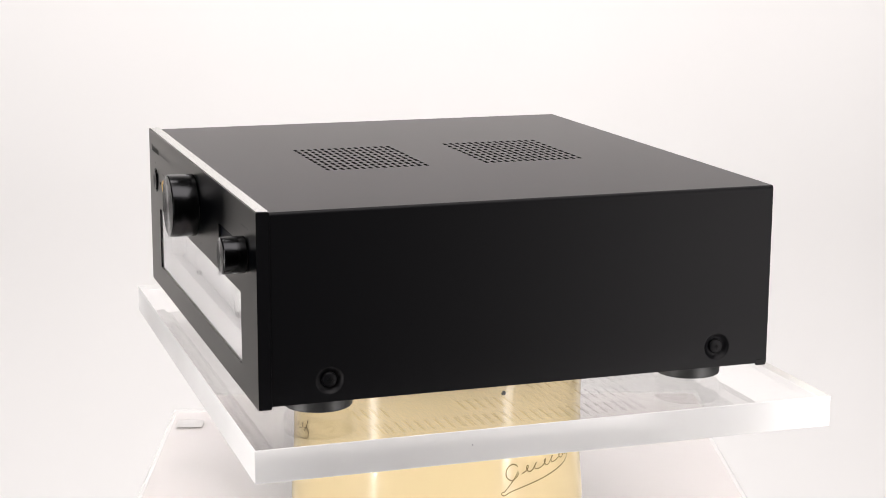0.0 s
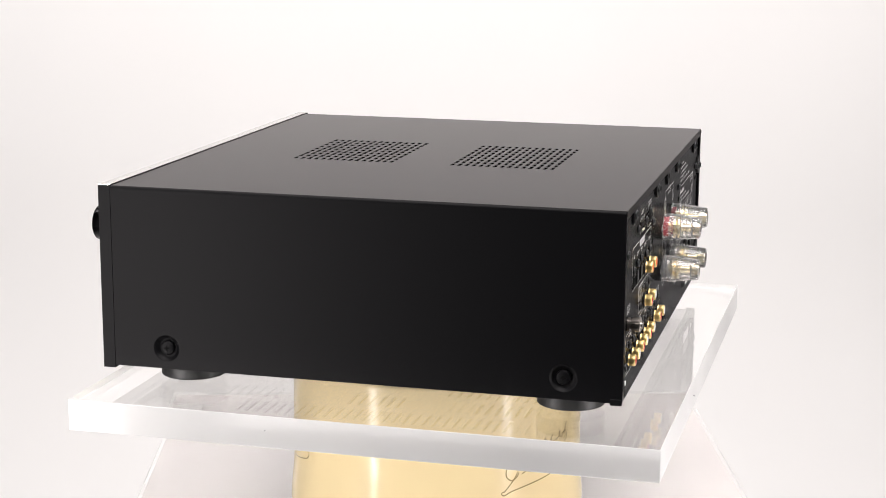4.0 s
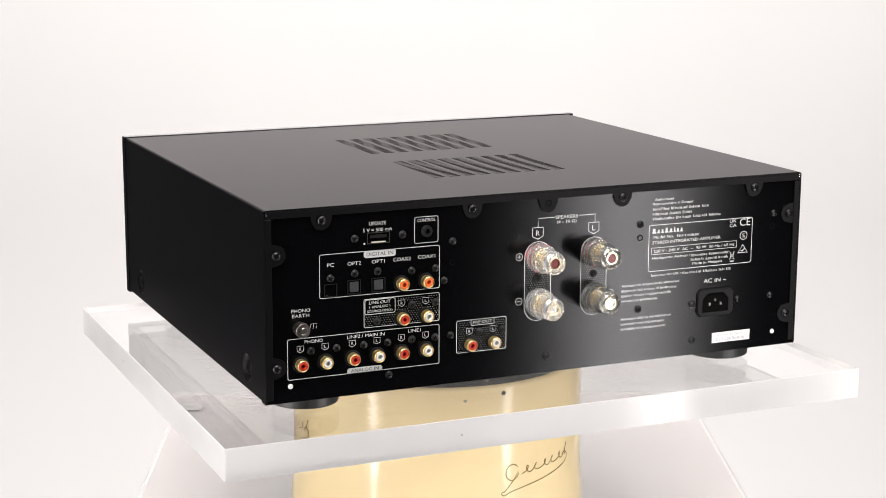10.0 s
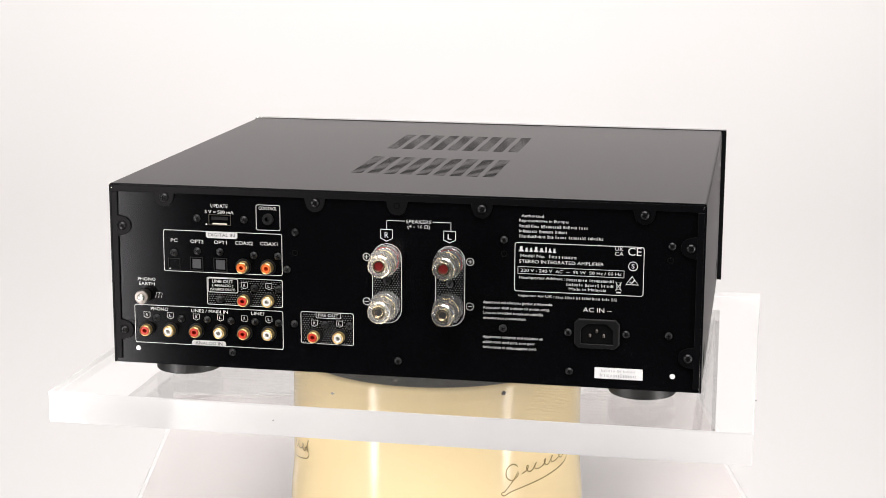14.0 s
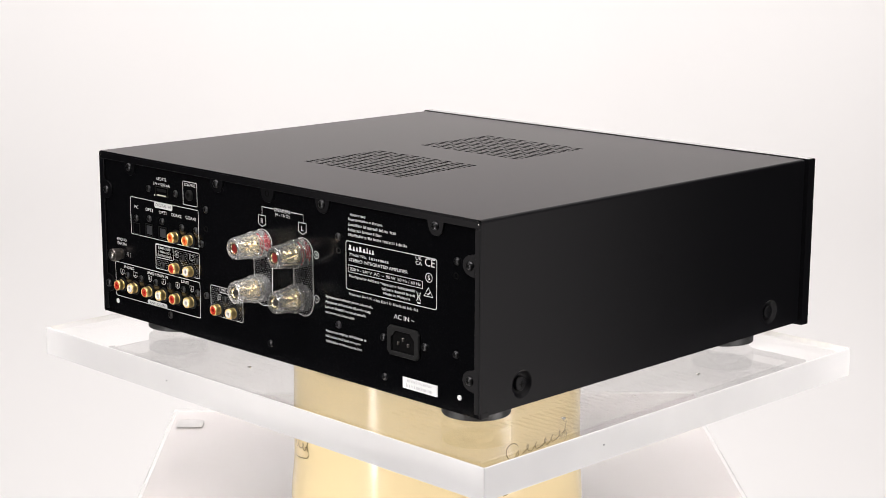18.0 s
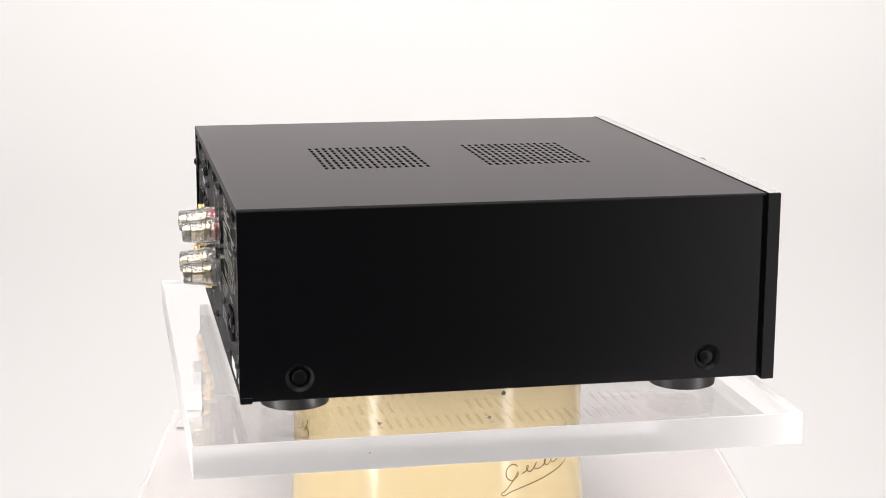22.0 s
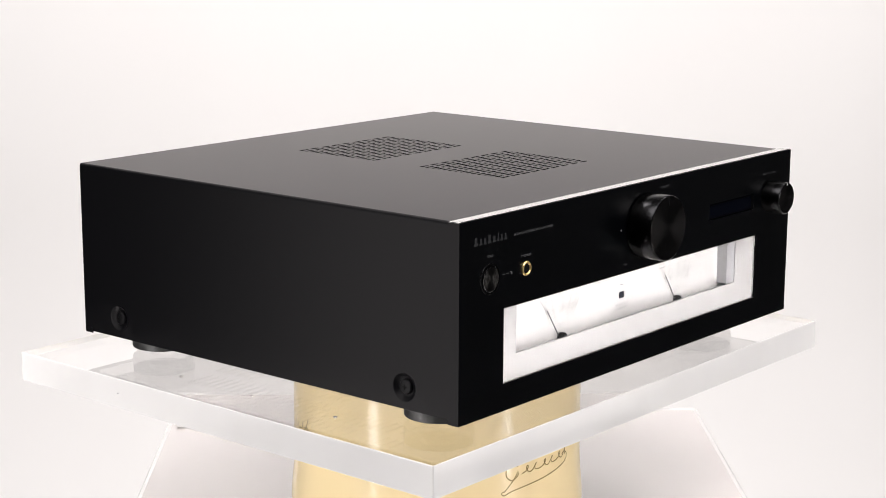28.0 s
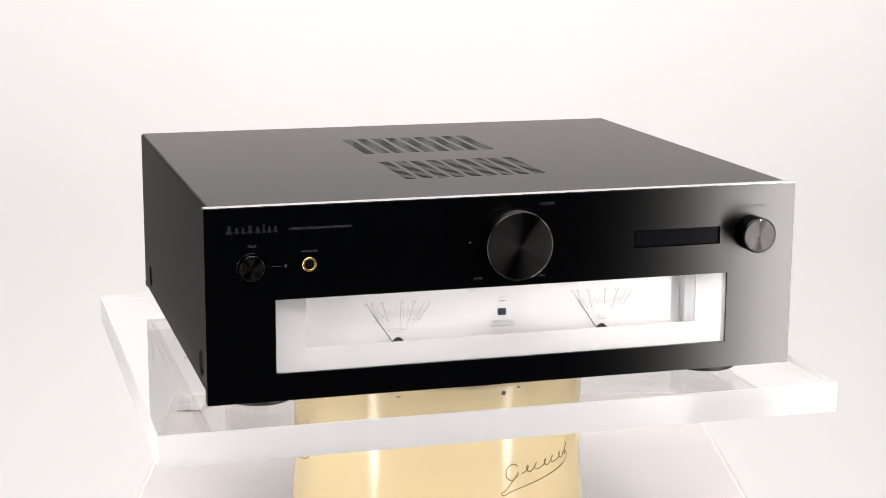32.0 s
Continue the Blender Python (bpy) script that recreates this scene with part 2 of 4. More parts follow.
def text_bm(body, width, height):
    """Letters from the built-in font, as a mesh in the local xy plane, centred, of that width and cap height."""
    cu = bpy.data.curves.new("letters", "FONT")
    cu.body, cu.align_x, cu.align_y, cu.resolution_u = body, "CENTER", "CENTER", 3
    cu.offset = 0.001
    ob = bpy.data.objects.new("letters", cu)
    me = bpy.data.meshes.new_from_object(ob)
    bm = bmesh.new()
    bm.from_mesh(me)
    bpy.data.objects.remove(ob)
    bpy.data.curves.remove(cu)
    bpy.data.meshes.remove(me)
    xs = [v.co.x for v in bm.verts]
    ys = [v.co.y for v in bm.verts]
    sx = width / (max(xs) - min(xs))
    sy = height / 0.70
    cx = (max(xs) + min(xs)) / 2
    cy = (max(ys) + min(ys)) / 2
    for v in bm.verts:
        v.co = ((v.co.x - cx) * sx, (v.co.y - cy) * sy, 0)
    return bm


def moved(bm, m):
    bmesh.ops.transform(bm, matrix=m, verts=bm.verts)
    return bm


def flat_rect(bm, x0, x1, y0, y1, m, z=0.0):
    bm.faces.new([bm.verts.new(m @ Vector(c)) for c in ((x0, y0, z), (x1, y0, z), (x1, y1, z), (x0, y1, z))])


def outline(bm, x0, x1, y0, y1, w, r, m, segs=4):
    """A thin printed frame with round corners."""
    def loop(g):
        pts = []
        for cx, cy, a0 in ((x1 - r, y1 - r, 0), (x0 + r, y1 - r, 90), (x0 + r, y0 + r, 180), (x1 - r, y0 + r, 270)):
            for k in range(segs + 1):
                a = radians(a0 + 90 * k / segs)
                pts.append(bm.verts.new(m @ Vector((cx + (r - g) * math.cos(a), cy + (r - g) * math.sin(a), 0))))
        return pts
    a, b = loop(0), loop(w)
    n = len(a)
    for i in range(n):
        bm.faces.new((a[i], a[(i + 1) % n], b[(i + 1) % n], b[i]))


def stroke(bm, pts, w, m=None, closed=False):
    """A flat pen line of width w through points of the local plane."""
    n = len(pts)
    left, right = [], []
    for i, p in enumerate(pts):
        a = pts[(i - 1) % n] if closed or i else p
        b = pts[(i + 1) % n] if closed or i < n - 1 else p
        dx, dy = b[0] - a[0], b[1] - a[1]
        k = math.hypot(dx, dy) or 1
        nx, ny = -dy / k * w / 2, dx / k * w / 2
        for side, s in ((left, 1), (right, -1)):
            c = Vector((p[0] + nx * s, p[1] + ny * s, 0))
            side.append(bm.verts.new(m @ c if m else c))
    for i in range(n if closed else n - 1):
        j = (i + 1) % n
        bm.faces.new((left[i], right[i], right[j], left[j]))


# ---- the studio ----
def build_studio():
    # floor and back wall in one sweep
    bm = bmesh.new()
    prof = [(-0.9, -1.05), (1.1, -1.05)]
    for k in range(1, 13):
        a = radians(90 * k / 12)
        prof.append((1.1 + 0.8 * math.sin(a), -0.25 - 0.8 * math.cos(a)))
    prof.append((1.9, 2.6))
    rows = [[bm.verts.new((x, y, z)) for x in (-1.45, -0.7, 0, 0.7, 1.45)] for y, z in prof]
    for a, b in zip(rows, rows[1:]):
        for i in range(4):
            bm.faces.new((a[i], a[i + 1], b[i + 1], b[i]))
    tagged(part("backdrop", bm, M_COVE), "seamless white studio cove sweeping from floor to wall", "backdrop", kind="structure")
    tagged(part("wall_left", block(-2.7, -2.6, -0.9, 2.0, -1.15, 2.6), M_DARK), "dark cloth studio side wall", "wall", kind="structure")
    tagged(part("wall_right", block(2.6, 2.7, -0.9, 2.0, -1.15, 2.6), M_DARK), "dark cloth studio side wall", "wall", kind="structure")
    tagged(part("ceiling", block(-2.7, 2.7, -3.0, 2.1, 2.6, 2.7), M_DARK), "dark studio ceiling", "ceiling", kind="structure")
    tagged(part("floor", block(-2.7, 2.7, -3.0, 2.1, -1.15, -1.055), M_DARK), "dark cloth floor round the cove", "floor", kind="structure")
    tagged(part("wall_back", block(-2.7, 2.7, 2.0, 2.1, -1.15, 2.6), M_DARK), "dark cloth wall behind the cove", "wall", kind="structure")
    tagged(part("wall_front", block(-2.7, 2.7, -3.1, -3.0, -1.15, 2.7), M_DARK), "dark cloth wall closing the studio", "wall", kind="structure")
    tagged(part("wall_left_dark", block(-2.7, -2.6, -3.0, -0.9, -1.05, 2.6), M_DARK), "dark cloth side wall", "wall", kind="structure")
    tagged(part("wall_right_dark", block(2.6, 2.7, -3.0, -0.9, -1.05, 2.6), M_DARK), "dark cloth side wall", "wall", kind="structure")


# ---- the stand ----
def build_plinth():
    base = tagged(new("display_plinth"), "white square display plinth under a clear acrylic cover", "plinth")
    base.location, base.rotation_euler = (0.003, 0, -1.05), (0, 0, radians(1.5))
    up = 1.05
    part("body", block(-0.2580, 0.2580, -0.2450, 0.2910, 0, up - 0.1542, 0.002), M_PLINTH, base, "pale grey plinth body")
    cover = part("cover", block(-0.2605, 0.2605, -0.2475, 0.2935, up - 0.154, up - 0.150, 0.0005), M_ACRYL, base, "clear acrylic cover sheet", 0)
    # thin grey patch near the far left corner
    part("tape_patch", block(-0.2520, -0.2270, 0.2330, 0.2560, up - 0.1499, up - 0.1495), M_PATCH, base, "thin grey patch on the cover sheet", 0)
    cover.data.materials.append(M_SAWN)
    for p in cover.data.polygons:
        if abs(p.normal.z) < 0.95:
            p.material_index = 1
    cover.visible_shadow = False


def script_points():
    """A looping pen flourish over a long swash: millimetres along the shell and above its foot."""
    first = []
    for k in range(0, 25):                       # large open loop
        a = radians(35 + 300 * k / 24)
        first.append((9.6 + 5.8 * math.cos(a), 69.3 + 6.4 * math.sin(a)))
    first += [(14.6, 69.6)]
    for k in range(1, 9):                        # its tail drops and turns back
        a = k / 8
        first.append((14.2 - 11.6 * a ** 1.3, 69.0 - 14.6 * a))
    for k in range(0, 9):
        a = radians(140 + 170 * k / 8)
        first.append((2.6 + 2.4 * math.cos(a), 53.4 + 1.9 * math.sin(a)))
    for k in range(1, 25):                       # the swash below, up to its hook
        q = k / 24
        first.append((4.4 + 65.0 * q, 52.2 + 9.0 * q ** 0.62 + 3.4 * q ** 4))
    for k in range(1, 9):
        a = radians(-75 + 215 * k / 8)
        first.append((68.6 + 4.6 * math.cos(a), 69.4 + 3.8 * math.sin(a)))
    run = []
    for k in range(0, 121):                      # running bowls and humps
        q = k / 120
        turn = q * 2 * math.pi * 5
        lean = 2.6 + 1.4 * math.cos(turn / 2)
        run.append((18.5 + 47.0 * q + lean * math.sin(turn), 69.2 + 3.4 * q - 2.9 * math.cos(turn + 0.5)))
    run += [(68.5, 73.5), (71.0, 77.5), (72.6, 80.4), (71.6, 80.0), (69.8, 74.5), (69.6, 71.5), (71.0, 70.6)]
    return first, run


def build_drum():
    cx = -0.0030
    drum = tagged(new("turntable_drum"), "cream enamelled round turntable drum with bronze script, on the plinth", "turntable")
    drum.location = (cx, 0, -0.1500)
    z = 0.15
    prof = [(0.0, 0.0), (0.114, 0.0), (0.1165, 0.0006), (0.1187, 0.004), (0.1200, 0.010), (0.1203, 0.018), (0.1200, 0.026), (0.1192, 0.036),
            (0.1183, 0.044), (0.1178, 0.052), (0.1176, 0.060), (0.1174, 0.118), (0.1171, 0.1206), (0.1160, 0.1220), (0.1130, 0.1225)]
    shell = part("shell", lathe(prof, 128), M_DRUM, drum, "cream enamel shell", 60)
    part("top_plate", lathe([(0.1128, 0.1175), (0.1128, 0.1224), (0.111, 0.1232), (0.085, 0.1236), (0.0, 0.1238)], 96), M_DRUMTOP, drum, "dark grey metal turning plate", 30)
    part("spindle_pad", lathe([(0.060, 0.1238), (0.060, 0.1279), (0.0, 0.1279)], 64), M_PAD, drum, "dark grey rubber pad under the acrylic")
    # rim screw
    a = radians(-64.5)
    out = Matrix.Translation((0.1172 * math.cos(a), 0.1172 * math.sin(a), 0.1165)) @ Matrix.Rotation(a, 4, "Z") @ Matrix.Rotation(radians(90), 4, "Y")
    part("rim_screw", lathe([(0.0, 0.0002), (0.0011, 0.0002), (0.0012, 0.0008), (0.0017, 0.0008), (0.0018, 0.0002), (0.0018, -0.002)], 20, out), M_BOLT, drum)
    # the flourish, three times round the shell
    for start in (-65.0, 55.0, 175.0):
        bm = bmesh.new()
        for line in script_points():
            stroke(bm, [(x / 1000, y / 1000) for x, y in line], 0.00080)
        for v in bm.verts:
            r = 0.11785 + max(0.0, (0.050 - v.co.y) * 0.06)
            a = radians(start) + v.co.x / 0.1175
            v.co = (r * math.cos(a), r * math.sin(a), v.co.y)
        part("script_mark", bm, M_SCRIPT, shell, "bronze pen-line flourish", 0)


def build_plate():
    plate = tagged(new("acrylic_plate"), "thick clear acrylic plate turning on the drum", "plate")
    plate.location = (0, 0, 0)
    slab = part("slab", block(-0.2552, 0.2480, -0.2083, 0.2158, -0.0220, 0.0009, 0.0007), M_ACRYL, plate, "clear acrylic slab with sawn edges", 0)
    slab.rotation_euler, slab.visible_shadow = (0, 0, radians(-0.3)), False
    slab.data.materials.append(M_SAWN)
    for p in slab.data.polygons:
        if abs(p.normal.z) < 0.95:
            p.material_index = 1
    drop = None
    for x, y in ((67, 91), (13, 116), (-72, 89), (51, 159), (-205, -74), (-73, -141), (20, -141), (-206, 85), (-207, 7)):
        m = at(DOWN, x / 1000, y / 1000, -0.0221)
        if drop is None:
            drop = part("clear_bumper", lathe([(0.0017, 0.0), (0.0015, 0.0006), (0.0010, 0.0011), (0.0, 0.0013)], 14), M_BEAD, plate, "small clear bumper, made bright metal for its glint")
            drop.matrix_basis = m
        else:
            share("clear_bumper", drop, plate, m)
    chip = None
    for x, y, s in ((-0.2553, 0.10, 0.7), (-0.12, -0.2073, 0.6), (0.2483, -0.06, 0.6), (0.08, 0.2165, 0.7)):
        m = Matrix.Translation((x, y, -0.0045 - 0.008 * s)) @ Matrix.Scale(s, 4)
        if chip is None:
            bm = bmesh.new()
            bmesh.ops.create_icosphere(bm, subdivisions=1, radius=0.0009)
            chip = part("edge_chip", bm, M_GREYINK, plate, "dark nick in the edge")
            chip.matrix_basis = m
        else:
            share("edge_chip", chip, plate, m)
    return plate


# ---- the amplifier ----
XL, XR = -0.2172, 0.2098       # cover
YF, YB = -0.1890, 0.1824
ZB, ZT = 0.0181, 0.1502
YR = 0.1810                    # back panel
PF, PB = -0.1982, -0.1892      # front panel
FX0, FX1, FZ0, FZ1 = -0.2208, 0.2102, 0.0161, 0.1506


SCUFFS = ((0.1198, -0.0677), (0.1422, -0.0612), (0.1358, -0.0724), (-0.0424, -0.1652), (0.060, 0.130), (-0.130, 0.060), (0.150, -0.110), (-0.010, -0.160))


def build_cover(amp):
    bm = bmesh.new()
    rad, th = 0.0022, 0.0012
    # top sheet with its two fields of slots
    xs, ys = [XL + rad], [YF]
    sx0, pitch, wide = -0.0583, 0.01250, 0.0087
    for k in range(9):
        xs += [sx0 + k * pitch, sx0 + k * pitch + wide]
    xs.append(XR - rad)
    for y0 in (-0.1075, 0.0200):
        for k in range(15):
            ys += [y0 + k * 0.00560, y0 + k * 0.00560 + 0.0028]
    ys.append(YB)
    cells(bm, xs, ys, lambda i, j: i % 2 == 1 and j % 2 == 1, lambda u, v, d: (u, v, ZT - d), th)
    # bends and sides
    dishes = ((-0.1488, 0.0332), (0.1415, 0.0332))
    for s, x in ((-1, XL), (1, XR)):
        prev = None
        for k in range(0, 6):
            a = radians(90 * k / 5)
            px, pz = x - s * rad + s * rad * math.sin(a), ZT - rad + rad * math.cos(a)
            pair = [bm.verts.new((px, y, pz)) for y in (YF, YB)]
            if prev:
                bm.faces.new((prev[0], prev[1], pair[1], pair[0]))
            prev = pair
        h = 0.0128
        ys2 = [YF, dishes[0][0] - h, dishes[0][0] + h, dishes[1][0] - h, dishes[1][0] + h, YB]
        zs2 = [ZB, dishes[0][1] - h, dishes[0][1] + h, ZT - rad]
        cells(bm, ys2, zs2, lambda i, j: i in (1, 3) and j == 1, lambda u, v, d: (x - s * d, u, v), th)
        n = 32
        for cy, cz in dishes:
            rings = []
            for r, d in ((0, 0), (0.0103, 0.0), (0.0100, 0.0), (0.0096, 0.0002), (0.0088, 0.0010), (0.0074, 0.0024), (0.0062, 0.0030), (0.0, 0.0030)):
                ring = []
                for i in range(n):
                    a = 2 * math.pi * (i + 0.5) / n
                    c, q = math.cos(a), math.sin(a)
                    if not rings:
                        k = h / max(abs(c), abs(q))
                    else:
                        k = max(r, 1e-5)
                    ring.append(bm.verts.new((x - s * d, cy + k * c, cz + k * q)))
                rings.append(ring)
            for a, b in zip(rings, rings[1:]):
                for i in range(n):
                    bm.faces.new((a[i], a[(i + 1) % n], b[(i + 1) % n], b[i]))
            # fill the corners of the square
            for qx, qy in ((1, 1), (-1, 1), (-1, -1), (1, -1)):
                near = sorted(rings[0], key=lambda v: (v.co.y - cy - qx * h) ** 2 + (v.co.z - cz - qy * h) ** 2)[:2]
                bm.faces.new((near[0], near[1], bm.verts.new((x, cy + qx * h, cz + qy * h))))
    bmesh.ops.remove_doubles(bm, verts=bm.verts, dist=2e-6)
    cover = part("cover", bm, M_COVER, amp, "black powder-coated steel cover with two slotted vents", 35)
    rnd = random.Random(4)
    scuff = bmesh.new()
    for x, y in SCUFFS:
        a, k = rnd.uniform(0, 3.1), rnd.uniform(0.0006, 0.0013)
        c, q = math.cos(a) * k, math.sin(a) * k
        w = 0.00022
        scuff.faces.new([scuff.verts.new((x + u, y + v, ZT + 0.00008)) for u, v in ((-c, -q), (q * w / k, -c * w / k), (c, q), (-q * w / k, c * w / k))])
    tagged(part("scuff", scuff, M_DIM, cover, "faint pale scuffs and dust", 0), kind="stuff")
    # solid block, its near-black colour stands for the shade behind the vents
    part("inside_tray", block(XL + 0.004, XR - 0.004, -0.1690, YR - 0.004, 0.0185, ZT - 0.014), M_HOLESHADE, amp, "near-black block standing for the unlit inside of the case")
    # added blocks that keep light from showing through the panel gap
    for x0, x1 in ((XL + 0.0014, XL + 0.0060), (XR - 0.0060, XR - 0.0014)):
        part("front_seal", block(x0, x1, PB + 0.00005, -0.1840, ZB + 0.0015, ZT - 0.0016), M_HOLESHADE, amp, "added dark block closing the gap behind the front panel")
    for x0, x1 in ((XL - 0.0003, XL + 0.0011), (XR - 0.0011, XR + 0.0003)):
        part("rear_hook", block(x0, x1, YB - 0.0085, YB - 0.0004, ZB - 0.0016, ZB + 0.0030, 0.0004, 1), M_COVER, cover)
    # side screws with cross heads
    socket = None
    for face, x in ((SIDE_L, XL + 0.0030), (SIDE_R, XR - 0.0030)):
        for cy, cz in dishes:
            m = at(face, x, cy, cz)
            if socket is None:
                head = lathe([(0.0, 0.0027), (0.0030, 0.0026), (0.0046, 0.0021), (0.0052, 0.0014), (0.0053, 0.0)], 28)
                block(-0.0021, 0.0021, -0.0005, 0.0005, 0.0018, 0.00278, 0, 1, head)
                block(-0.0005, 0.0005, -0.0021, 0.0021, 0.0018, 0.00279, 0, 1, head)
                socket = part("side_screw", head, M_COVER, cover, "black cross-head screw in a dished recess")
                # raised cross with near-black top, the recess's shade put into its colour
                socket.data.materials.append(M_HOLESHADE)
                for p in socket.data.polygons:
                    if p.center.z > 0.00274:
                        p.material_index = 1
                socket.matrix_basis = m
            else:
                share("side_screw", socket, cover, m)["label"] = "black cross-head screw in a dished recess"
    return cover


def build_bottom(amp):
    bm = bmesh.new()
    xs = [XL + 0.006]
    for c in (-0.176, -0.139, -0.102, 0.102, 0.139, 0.176):
        xs += [c - 0.014, c + 0.014]
    xs.append(XR - 0.006)
    ys = [YF + 0.004]
    for k in range(40):
        y = -0.150 + k * 0.0074
        ys += [y, y + 0.0031]
    ys.append(YR - 0.006)

    def hole(i, j):
        if i % 2 == 0 or j % 2 == 0:
            return False
        k = j // 2
        if i in (1, 11):                         # full rows between the feet
            return 5 < k < 34
        if i in (3, 9):                          # short groups further in
            return 2 < k % 13 < 9
        return k > 24
    cells(bm, xs, ys, hole, lambda u, v, d: (u, v, 0.0170 + d), 0.0012)
    part("bottom_plate", bm, M_STEEL, amp, "slotted steel bottom plate", 30)
    foot = None
    for x, y in ((-0.1765, -0.1450), (-0.1741, 0.1405), (0.1662, -0.1462), (0.1673, 0.1396)):
        m = Matrix.Translation((x, y, 0))
        if foot is None:
            foot = part("foot", lathe([(0.0, 0.0043), (0.0230, 0.0043), (0.0238, 0.0045), (0.0242, 0.0051), (0.0242, 0.0164), (0.0239, 0.0168), (0.0, 0.0168)], 48), M_FOOT, amp, "round black plastic foot")
            foot.matrix_basis = m
            pad = part("foot_pad", lathe([(0.0, 0.0010), (0.0112, 0.0010), (0.0118, 0.0014), (0.0120, 0.0044)], 40), M_RUBBER, foot, "black rubber pad")
        else:
            f = share("foot", foot, amp, m)
            f["label"] = "round black plastic foot"
            share("foot_pad", pad, f, Matrix())["label"] = "black rubber pad"


def lettering(parent, body, face, x, y, z, width, height, mat=None, lift=0.00012, name="lettering"):
    bm = moved(text_bm(body, width, height), at(face, x, y, z) @ Matrix.Translation((0, 0, lift)))
    return part(name, bm, mat or M_PRINT, parent, "", 0)


def glyph_bars(bm, m, x0, x1, height, seed, words=(5, 6)):
    """Rows of short plain bars the size of letters, with gaps between words, for writing that stays unread."""
    rnd = random.Random(seed)
    cell = (x1 - x0) / (sum(words) + 0.7 * (len(words) - 1))
    pen, foot, x = cell * 0.24, -height / 2, x0
    for count in words:
        for k in range(count):
            w, h = cell * 0.74, height * (1.0 if k == 0 or rnd.random() < 0.25 else 0.74)
            kind = rnd.randrange(3)
            if kind == 0:
                flat_rect(bm, x, x + pen, foot, foot + h, m)
                flat_rect(bm, x + w - pen, x + w, foot, foot + height * 0.74, m)
            elif kind == 1:
                for q in (0.0, 0.44, 0.88):
                    flat_rect(bm, x, x + w, foot + q * h * 0.86, foot + (q * 0.86 + 0.19) * h, m)
            else:
                flat_rect(bm, x + w * 0.32, x + w * 0.32 + pen * 1.2, foot, foot + h, m)
            x += cell
        x += cell * 0.7


def maker_blocks(parent, m, x0, x1, foot, tall, mat):
    """The maker's mark as a row of plain blocks, no letters."""
    bm = bmesh.new()
    widths = (1.25, 0.9, 0.85, 1.1, 1.1, 0.55, 0.85, 0.85)
    unit = (x1 - x0) / (sum(widths) + 0.3 * 7)
    x = x0
    for k, w in enumerate(widths):
        high = tall if k in (0, 3, 5) else tall * 0.76
        flat_rect(bm, x, x + w * unit, foot, foot + high * 0.30, m)
        flat_rect(bm, x + w * unit * 0.22, x + w * unit * 0.78, foot + high * 0.30, foot + high, m)
        x += (w + 0.3) * unit
    return part("maker_mark", bm, mat, parent, "", 0)


